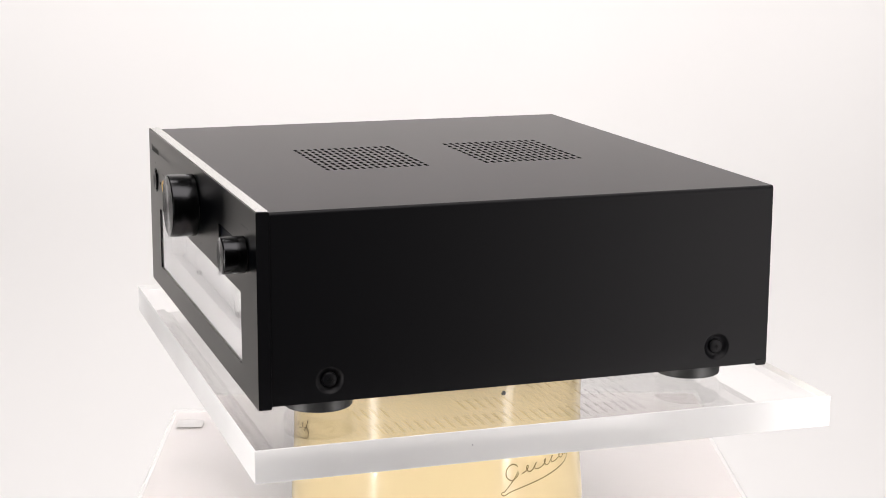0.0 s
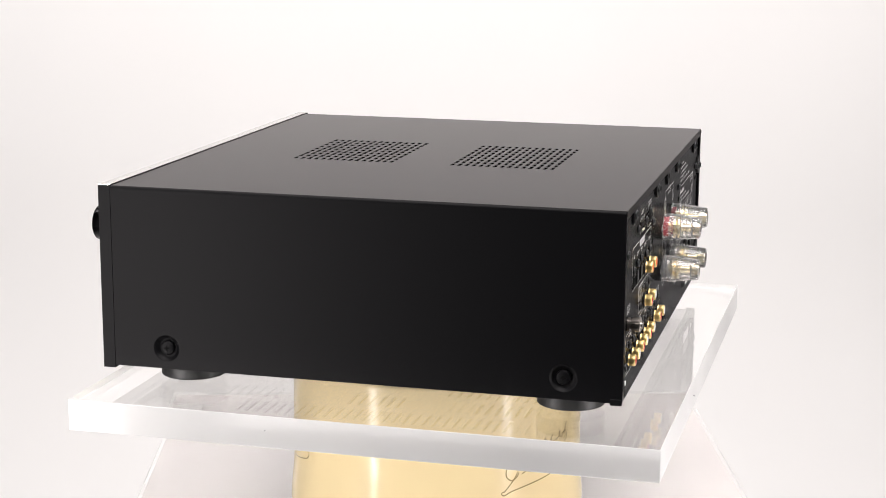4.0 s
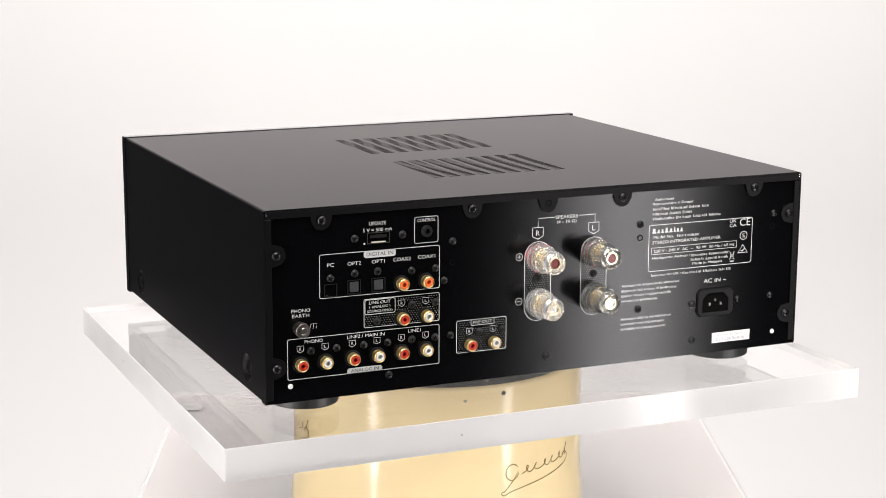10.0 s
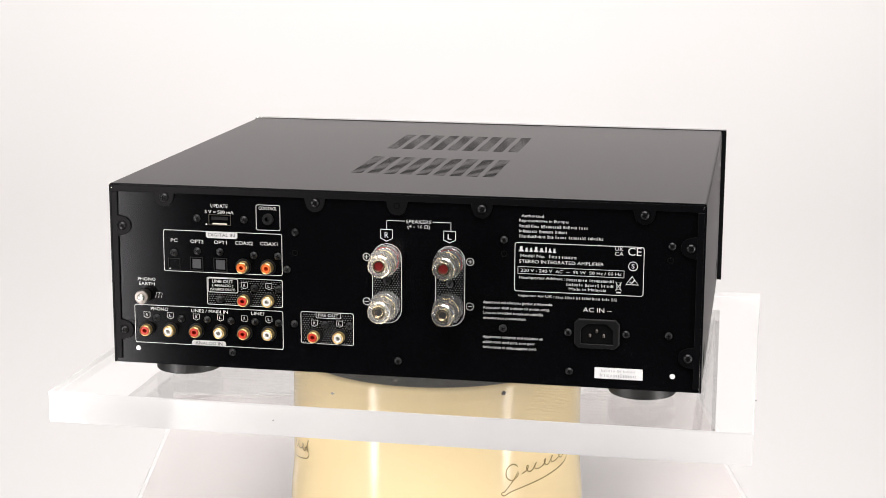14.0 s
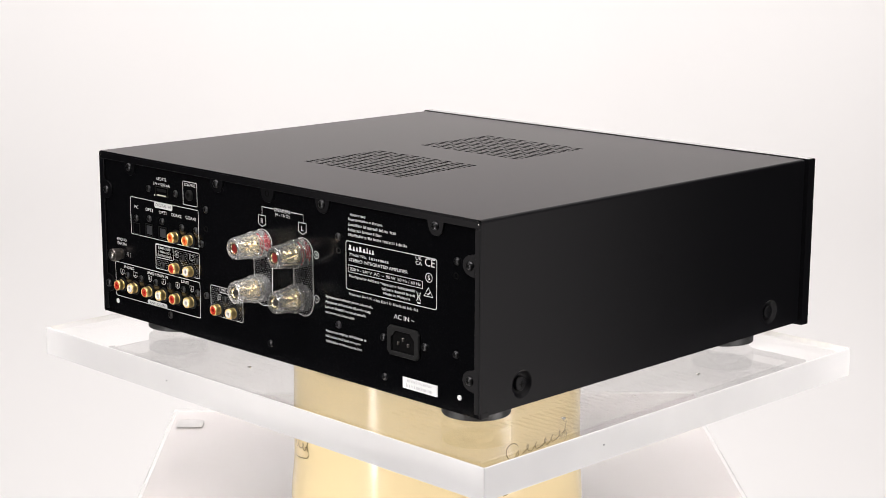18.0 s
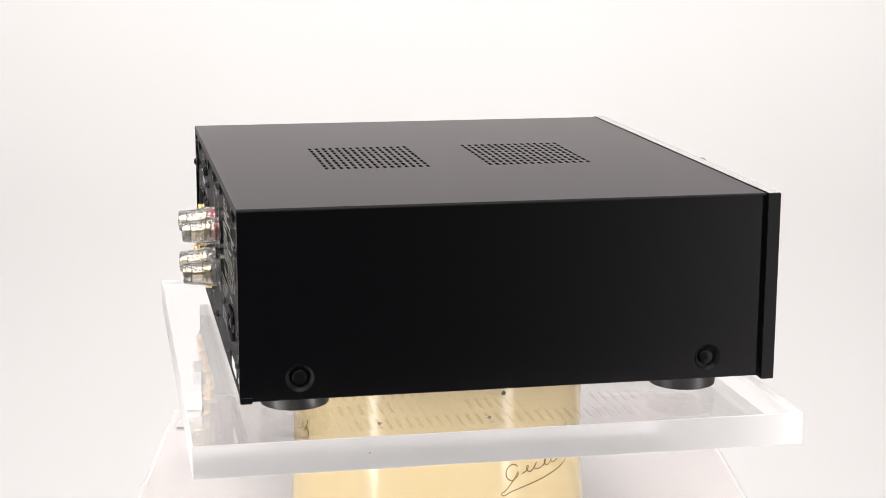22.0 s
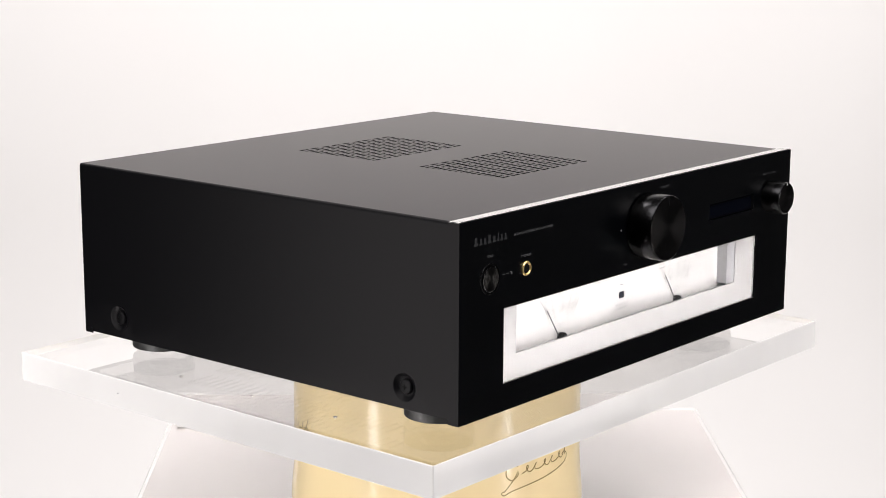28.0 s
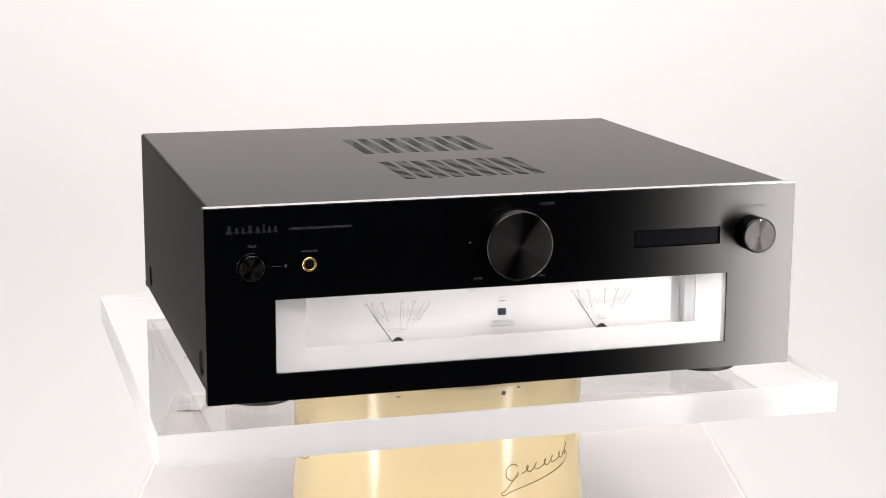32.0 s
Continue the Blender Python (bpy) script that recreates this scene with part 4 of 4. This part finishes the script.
    part("tongue", block(0.1215, 0.1335, YR + 0.0001, YR + 0.0008, 0.1258, 0.1280), M_SOCKET, port)
    bm = bmesh.new()
    frame_box(bm, -0.1664, -0.1582, 0.0880, 0.0960, 0.0005, P, 0.0007)
    part("square_port", bm, M_SOCKET, amp, "black square data port", 30)
    bm = bmesh.new()
    flat_rect(bm, -0.1662, -0.1645, 0.0885, 0.0892, P, 0.0010)
    part("port_glint", bm, M_NICKEL, panel, "", 0)
    for x0, x1 in ((0.1493, 0.1414), (0.1317, 0.1234)):
        bm = bmesh.new()
        frame_box(bm, -x0 - 0.0004, -x1 + 0.0004, 0.0886, 0.0974, 0.0005, P, 0.0008)
        ob = part("optical_port", bm, M_SOCKET, amp, "black optical port with a grey shutter", 30)
        part("shutter", block(x1 + 0.0006, x0 - 0.0006, YR + 0.0001, YR + 0.0007, 0.0894, 0.0966, 0.0003, 1), M_SMOKE, ob, "grey shutter")
    ob = part("control_jack", lathe([(0.0042, 0.0), (0.0042, 0.0012), (0.0036, 0.0020), (0.0020, 0.0020), (0.0018, 0.0002), (0.0, 0.0002)], 24), M_SOCKET, amp, "black control jack")
    ob.matrix_basis = at(BACK, 0.0917, YR + 0.0001, 0.1276)
    ob = part("status_dot", lathe([(0.0007, 0.0), (0.0, 0.0002)], 10), M_PRINT, panel, "")
    ob.matrix_basis = at(BACK, 0.1376, YR + 0.0001, 0.1222)
    # serial label
    label = part("serial_label", block(-0.1768, -0.1432, YR + 0.0001, YR + 0.0004, 0.0236, 0.0315), M_LABEL, amp, "white paper serial label")
    bm = bmesh.new()
    glyph_bars(bm, at(BACK, 0, YR + 0.0006, 0.0295), 0.1480, 0.1715, 0.0016, 90, (6, 2, 5))
    glyph_bars(bm, at(BACK, 0, YR + 0.0006, 0.0262), 0.1470, 0.1725, 0.0024, 91, (11,))
    part("unread_line", bm, M_PALEINK, label, "", 0)


def frame_box(bm, x0, x1, z0, z1, wall, m, high):
    """A small open socket: four walls round a dark floor."""
    def add(a, b, c, d, h):
        own = block(a, b, c, d, 0, h)
        moved(own, m)
        merge(bm, own)
    add(x0 - wall, x0, z0 - wall, z1 + wall, high)
    add(x1, x1 + wall, z0 - wall, z1 + wall, high)
    add(x0, x1, z0 - wall, z0, high)
    add(x0, x1, z1, z1 + wall, high)


def inlet_bm():
    """A frame with cut corners round a shallow opening, and a rim inside."""
    def loop(w, h, c, cx, cz):
        return [(cx - w + c, cz - h), (cx + w - c, cz - h), (cx + w, cz - h + c), (cx + w, cz + h - c), (cx + w - c, cz + h), (cx - w + c, cz + h), (cx - w, cz + h - c), (cx - w, cz - h + c)]

    def socket(w, h):
        k = h * 0.62
        return [(-0.1443 - w, 0.0556 - h), (-0.1443 + w, 0.0556 - h), (-0.1443 + w, 0.0556 - h), (-0.1443 + w, 0.0556 + h - k), (-0.1443 + w - k, 0.0556 + h), (-0.1443 - w + k, 0.0556 + h), (-0.1443 - w, 0.0556 + h - k), (-0.1443 - w, 0.0556 - h)]
    bm = bmesh.new()
    rings = []
    for pts, y in ((loop(0.0158, 0.0106, 0.0030, -0.1443, 0.0556), 0.0002), (loop(0.0158, 0.0106, 0.0030, -0.1443, 0.0556), 0.0012), (loop(0.0150, 0.0098, 0.0026, -0.1443, 0.0556), 0.0019),
                   (socket(0.0116, 0.0076), 0.0019), (socket(0.0112, 0.0072), 0.0014), (socket(0.0112, 0.0072), 0.0004)):
        rings.append([bm.verts.new((x, YR + y, z)) for x, z in pts])
    for a, b in zip(rings, rings[1:]):
        for i in range(8):
            j = (i + 1) % 8
            if len({a[i].co[:], a[j].co[:], b[j].co[:], b[i].co[:]}) >= 3:
                bm.faces.new((a[i], a[j], b[j], b[i]))
    bm.faces.new(rings[-1])
    bmesh.ops.remove_doubles(bm, verts=bm.verts, dist=1e-6)
    return bm


WIN = (-0.1735, 0.1588, 0.0352, 0.0868)
DISP = (0.0850, 0.1520, 0.1086, 0.1214)
VOL = (-0.0068, 0.1190)
INP = (0.1752, 0.1163)
POW = (-0.1890, 0.1094)
PHN = (-0.1499, 0.1102)


def build_front(amp):
    # panel with its two openings; sheet over a grid, thick edges
    bm = bmesh.new()
    uv = bm.loops.layers.uv.new("grain")
    xs = [FX0, WIN[0], DISP[0], DISP[1], WIN[1], FX1]
    zs = [FZ0, WIN[2], WIN[3], DISP[2], DISP[3], FZ1]

    def hole(i, j):
        return (j == 1 and 1 <= i <= 3) or (j == 3 and i == 2)
    cells(bm, xs, zs, hole, lambda u, v, d: (u, PF + d, v), PB - PF)
    edges = [e for e in bm.edges if all(abs(v.co.y - PF) < 1e-6 for v in e.verts) and len(e.link_faces) == 2 and abs(e.calc_face_angle(0)) > 1]
    bmesh.ops.bevel(bm, geom=edges, offset=0.0005, segments=2, affect="EDGES", profile=0.5)
    for f in bm.faces:
        for lp in f.loops:
            c = lp.vert.co
            lp[uv].uv = (c.x + c.y, c.z + c.y * 0.01)
    panel = part("front_panel", bm, M_FRONT, amp, "thick black brushed aluminium front panel", 20)
    panel.data.materials.append(M_COVER)
    for p in panel.data.polygons:
        if abs(p.normal.x) > 0.95 or p.normal.z < -0.95 or p.normal.y > 0.95:
            p.material_index = 1
    part("top_edge", block(FX0 + 0.0007, FX1 - 0.0007, PF + 0.0008, PB - 0.0001, FZ1 + 0.0001, FZ1 + 0.0005), M_TRIM, panel, "bright polished top edge")

    # meter: white tapered frame, face, panes
    x0, x1, z0, z1 = WIN
    meter = part("meter_frame", meter_bm(), M_WHITEPART, amp, "white tapered meter frame", 20)
    face = part("meter_face", block(x0 + 0.004, x1 - 0.004, -0.1790, -0.1775, z0 + 0.002, z1 + 0.010), M_FACE, meter, "white twin meter face")
    strip = bmesh.new()
    ends = [[strip.verts.new((x, y, z)) for x, y in ((0.1371, -0.1905), (0.1300, -0.1880), (0.1300, -0.1791), (0.1312, -0.1791), (0.1312, -0.1872), (0.1377, -0.1898))] for z in (0.0500, z1 + 0.0055)]
    for i in range(6):
        strip.faces.new((ends[0][i], ends[0][(i + 1) % 6], ends[1][(i + 1) % 6], ends[1][i]))
    strip.faces.new(ends[1])
    part("frame_side", strip, M_SHADEWALL, meter, "inner side of the frame, its shade put into the grey")
    F = at(FORE, 0, -0.1790, 0) @ Matrix.Translation((0, 0, 0.00015))
    for cx, word in ((-0.0836, "LEFT"), (0.0690, "RIGHT")):
        px, pz = cx, 0.0470
        # upper scale: long and short strokes that lean towards a point below the face
        major = (-0.0210, -0.0186, -0.0105, 0.0026, 0.0118, 0.0190, 0.0233)
        ticks = bmesh.new()
        for k, dx in enumerate(major):
            lean = dx * 0.70
            stroke(ticks, [(px + lean, 0.0628), (px + dx, 0.0734)], 0.00034, F)
        for a, b, n in ((0, 1, 3), (1, 2, 6), (2, 3, 8), (3, 4, 7), (4, 5, 6), (5, 6, 3)):
            for k in range(1, n):
                dx = major[a] + (major[b] - major[a]) * k / n
                stroke(ticks, [(px + dx * 0.76, 0.0648), (px + dx * 0.91, 0.0702)], 0.00015, F)
        part("meter_scale", ticks, M_GREYINK, face, "", 0)
        for dx, body in ((-0.0227, "50"), (-0.0182, "40"), (-0.0109, "30"), (0.0029, "20"), (0.0119, "10"), (0.0194, "0")):
            lettering(face, body, FORE, px + dx, -0.1790, 0.0752, 0.0027 if len(body) > 1 else 0.0012, 0.0017, M_GREYINK, 0.0002)
        low = bmesh.new()
        glyph_bars(low, F @ Matrix.Translation((0, 0.0752, 0)), px + 0.0228, px + 0.0248, 0.0014, 6, (2,))
        for dx, z in ((-0.0152, 0.0625), (-0.0109, 0.0625), (-0.0066, 0.0625), (0.0080, 0.0624), (0.0119, 0.0625), (0.0157, 0.0625)):
            glyph_bars(low, F @ Matrix.Translation((0, z, 0)), px + dx - 0.0012, px + dx + 0.0012, 0.0012, 7, (2,))
            stroke(low, [(px + dx * 0.86, 0.0585), (px + dx * 0.94, 0.0608)], 0.00016, F)
        stroke(low, [(px + 0.0019, 0.0590), (px + 0.0020, 0.0612)], 0.00016, F)
        flat_rect(low, px - 0.0080, px + 0.0083, 0.0554, 0.0556, F)
        glyph_bars(low, F @ Matrix.Translation((0, 0.0569, 0)), px - 0.0030, px - 0.0006, 0.0012, 8, (2,))
        glyph_bars(low, F @ Matrix.Translation((0, 0.0569, 0)), px + 0.0020, px + 0.0036, 0.0012, 9, (1,))
        part("lower_scale", low, M_GREYINK, face, "", 0)
        lettering(face, word, FORE, px + 0.0004, -0.1790, 0.0539, 0.0042 if word == "LEFT" else 0.0052, 0.0013, M_GREYINK, 0.0002)
        # needle and its boss
        tip = (cx - 0.0192, 0.0696)
        px, pz = cx - 0.0018, 0.0440
        bm = bmesh.new()
        for s in (0.00022,):
            dx, dz = tip[0] - px, tip[1] - pz
            k = math.hypot(dx, dz)
            nx, nz = -dz / k * s, dx / k * s
            a = [(px + nx * 1.6, pz + nz * 1.6), (px - nx * 1.6, pz - nz * 1.6), (tip[0] - nx, tip[1] - nz), (tip[0] + nx, tip[1] + nz)]
            lo = [bm.verts.new((u, -0.1812, v)) for u, v in a]
            hi = [bm.verts.new((u, -0.1816, v)) for u, v in a]
            bm.faces.new(lo)
            bm.faces.new(hi)
            for i in range(4):
                bm.faces.new((lo[i], lo[(i + 1) % 4], hi[(i + 1) % 4], hi[i]))
        part("needle", bm, M_INK, meter, "thin dark meter needle")
        boss = part("needle_boss", lathe([(0.0039, 0.0), (0.0039, 0.0034), (0.0034, 0.0040), (0.0, 0.0040)], 28), M_SOCKET, meter, "round black needle boss")
        boss.matrix_basis = at(FORE, cx + 0.0002, -0.1789, 0.0464)
    cx = -0.0069
    bm = block(cx - 0.0031, cx + 0.0031, -0.1797, -0.1788, 0.0614, 0.0664, 0.0004, 2)
    part("sensor_window", bm, M_SENSOR, face, "small dark glossy square sensor window")
    bm = bmesh.new()
    flat_rect(bm, cx - 0.0021, cx + 0.0021, 0.0714, 0.0720, F)
    part("indicator_mark", bm, M_INK, face, "", 0)
    bm = bmesh.new()
    glyph_bars(bm, F @ Matrix.Translation((0, 0.0746, 0)), cx - 0.0021, cx + 0.0021, 0.0013, 12, (4,))
    part("unread_line", bm, M_GREYINK, face, "", 0)
    lettering(face, "WIDE RANGE SCALE", FORE, cx, -0.1790, 0.0570, 0.0175, 0.0017, M_GREYINK, 0.0002)
    lettering(face, "PEAK POWER METER", FORE, cx, -0.1790, 0.0537, 0.0175, 0.0017, M_GREYINK, 0.0002)
    bm = bmesh.new()
    flat_rect(bm, cx - 0.0118, cx + 0.0118, 0.0553, 0.05545, F)
    part("printed_line", bm, M_GREYINK, face, "", 0)
    pane = part("meter_pane", block(x0 + 0.0002, x1 - 0.0002, PF + 0.0012, PF + 0.0027, z0 + 0.0002, z1 - 0.0002), M_PANE, amp, "clear meter pane")
    pane.visible_shadow = False

    # display
    d0, d1, d2, d3 = DISP
    disp = part("display", block(d0 + 0.0002, d1 - 0.0002, PF + 0.0016, PF + 0.0050, d2 + 0.0002, d3 - 0.0002), M_DISPLAY, amp, "dark glass display, switched off")
    part("screen", block(d0 + 0.0022, d1 - 0.0022, PF + 0.0013, PF + 0.0020, d2 + 0.0018, d3 - 0.0018), M_SCREEN, disp, "dull blue-grey unlit screen")

    # knobs
    def knob(name, x, z, r, deep, label, mat=M_KNOB, side=M_KNOBSIDE):
        k = min(0.0012, deep * 0.4)
        prof = [(r * 0.96, 0.0), (r * 0.985, k * 0.35), (r, k), (r, max(k, deep - 0.0009)), (r - 0.0002, max(k, deep - 0.0005)), (r - 0.0008, deep)]
        ob = part(name, lathe(prof, 96), side, amp, label, 30)
        ob.matrix_basis = at(FORE, x, PF - 0.0004, z)
        # turned face as a mesh of its own, its axis along y
        own = lathe([(r - 0.0008, 0.0), (r - 0.0012, 0.00012), (r * 0.5, 0.00005), (r * 0.12, 0.0), (0.0, 0.0)], 96)
        moved(own, FORE)
        face = part("turned_face", own, mat, ob, "spun black metal face", 0)
        face.matrix_basis = FORE.inverted() @ Matrix.Translation((0, -deep, 0))
        return ob
    vol = knob("volume_knob", VOL[0], VOL[1], 0.0241, 0.0205, "large round black metal volume knob")
    part("pointer", moved(block(-0.0005, 0.0005, 0.0166, 0.0235, 0.0204, 0.0208), Matrix()), M_HOLESHADE, vol, "black pointer groove")
    inp = knob("input_knob", INP[0], INP[1], 0.0128, 0.0165, "small round black metal selector knob")
    part("pointer", block(-0.0004, 0.0004, 0.0106, 0.0121, 0.0164, 0.01672), M_PRINT, inp, "pale pointer dot")
    ring = part("power_ring", lathe([(0.0104, 0.0), (0.0102, 0.0002), (0.0095, 0.0003), (0.0093, -0.0012)], 48), M_KNOBSIDE, amp, "black ring round the power button")
    ring.matrix_basis = at(FORE, POW[0], PF - 0.0001, POW[1])
    but = knob("power_button", POW[0], POW[1], 0.0090, 0.0006, "round black metal power button, set nearly flush", M_BUTTON)
    jack = part("headphone_jack", lathe([(0.0050, 0.0), (0.0050, 0.0006), (0.0046, 0.0011), (0.0038, 0.0011), (0.0034, 0.0005), (0.0033, -0.0020)], 36), M_GOLD, amp, "gold ring of the headphone jack")
    jack.matrix_basis = at(FORE, PHN[0], PF - 0.0001, PHN[1])
    part("jack_hole", lathe([(0.0033, 0.0003), (0.0, 0.0003)], 24), M_HOLESHADE, jack)

    # printing
    L = at(FORE, 0, PF, 0) @ Matrix.Translation((0, 0, 0.00015))
    for body, x, z, w, h in (("STEREO INTEGRATED AMPLIFIER", -0.1419, 0.1352, 0.0430, 0.0016), ("PHONES", -0.1497, 0.1193, 0.0108, 0.0016), ("VOLUME", 0.0189, 0.1442, 0.0110, 0.0016),
                             ("MAX", 0.0161, 0.0931, 0.0056, 0.0016), ("MIN", -0.0308, 0.0934, 0.0052, 0.0016), ("INPUT SELECTOR", 0.1757, 0.1352, 0.0210, 0.0015), ("O/I", -0.1890, 0.1246, 0.0058, 0.0018)):
        lettering(panel, body, FORE, x, PF, z, w, h, M_DIM, 0.0002)
    bm = bmesh.new()
    flat_rect(bm, -0.1762, -0.1690, 0.1099, 0.1102, L)
    part("printed_line", bm, M_DIM, panel, "", 0)
    led = part("status_lamp", lathe([(0.0011, 0.0), (0.0010, 0.0005), (0.0, 0.0007)], 14), M_SMOKE, amp, "small unlit status lamp")
    led.matrix_basis = at(FORE, -0.1662, PF, 0.1100)
    dot = part("volume_lamp", lathe([(0.0008, 0.0), (0.0, 0.0004)], 12), M_DIM, amp, "")
    dot.matrix_basis = at(FORE, -0.0365, PF, 0.1190)
    maker_blocks(panel, L, -0.2062, -0.1712, 0.1334, 0.0056, M_FAINT)


def meter_bm():
    """The white frame: slopes in at the ends and below, and a roof above."""
    x0, x1, z0, z1 = WIN
    xa, xb, za = -0.1513, 0.1372, 0.0506
    ya, yb, yc = PF + 0.0029, PF + 0.0070, -0.1791
    bm = bmesh.new()

    def quad(*pts):
        bm.faces.new([bm.verts.new(p) for p in pts])
    top = z1 + 0.006
    quad((x0 - 0.001, ya, z0 - 0.001), (x1 + 0.001, ya, z0 - 0.001), (xb, yb, za), (xa, yb, za))
    quad((x0 - 0.001, ya, z0 - 0.001), (xa, yb, za), (xa, yb, top), (x0 - 0.001, ya, top))
    quad((x1 + 0.001, ya, z0 - 0.001), (x1 + 0.001, ya, top), (xb, yb, top), (xb, yb, za))
    quad((xa, yb, za), (xb, yb, za), (xb, yc, za - 0.0045), (xa, yc, za - 0.0045))
    quad((xa, yb, za), (xa, yc, za), (xa, yc, top), (xa, yb, top))
    quad((xb, yb, za), (xb, yb, top), (xb, yc, top), (xb, yc, za))
    quad((x0 - 0.001, ya, top), (xa, yb, top), (xb, yb, top), (x1 + 0.001, ya, top))
    bmesh.ops.remove_doubles(bm, verts=bm.verts, dist=1e-5)
    return bm


def build_amplifier():
    amp = tagged(new("amplifier"), "black stereo amplifier with white twin meters on a clear plate", "amplifier")
    build_cover(amp)
    build_bottom(amp)
    build_back(amp)
    build_front(amp)
    return amp


build_studio()
build_plinth()
build_drum()
plate_thing = build_plate()
amplifier_thing = build_amplifier()

START, SPIN = 288.96, -8.5231
# small unevenness of the drive: seconds and degrees
DRIVE = ((0, -0.40), (0.5, -0.21), (1, -0.06), (1.5, 0.08), (2, 0.21), (2.5, 0.33), (3, 0.40), (3.5, 0.42), (4.5, 0.32), (5.5, 0.22), (6, 0.19), (6.5, 0.19),
         (7, 0.24), (7.5, 0.31), (8, 0.31), (9, 0.29), (10, 0.32), (11, 0.43), (11.5, 0.46), (12, 0.43), (12.5, 0.30), (13, 0.10), (13.5, -0.08), (14, -0.10),
         (14.5, -0.02), (15.5, 0.09), (16.5, 0.12), (17, 0.07), (17.5, -0.04), (18, -0.21), (18.5, -0.35), (19, -0.41), (19.5, -0.39), (20, -0.33), (20.5, -0.22),
         (21, -0.09), (21.5, 0.04), (22, 0.13), (22.5, 0.18), (23, 0.20), (24, 0.16), (25, 0.16), (25.5, 0.17), (26.5, 0.13), (27.5, 0.08), (28, 0.06), (29, 0.09),
         (30, 0.11), (31, 0.12), (31.5, 0.11), (32, 0.04))


def motions():
    rows = [(float(t), pose(-0.0005, 0.0009, 0, 0, 0, START + SPIN * t + off)) for t, off in DRIVE]
    walk(plate_thing, rows)
    walk(amplifier_thing, rows)


motions()
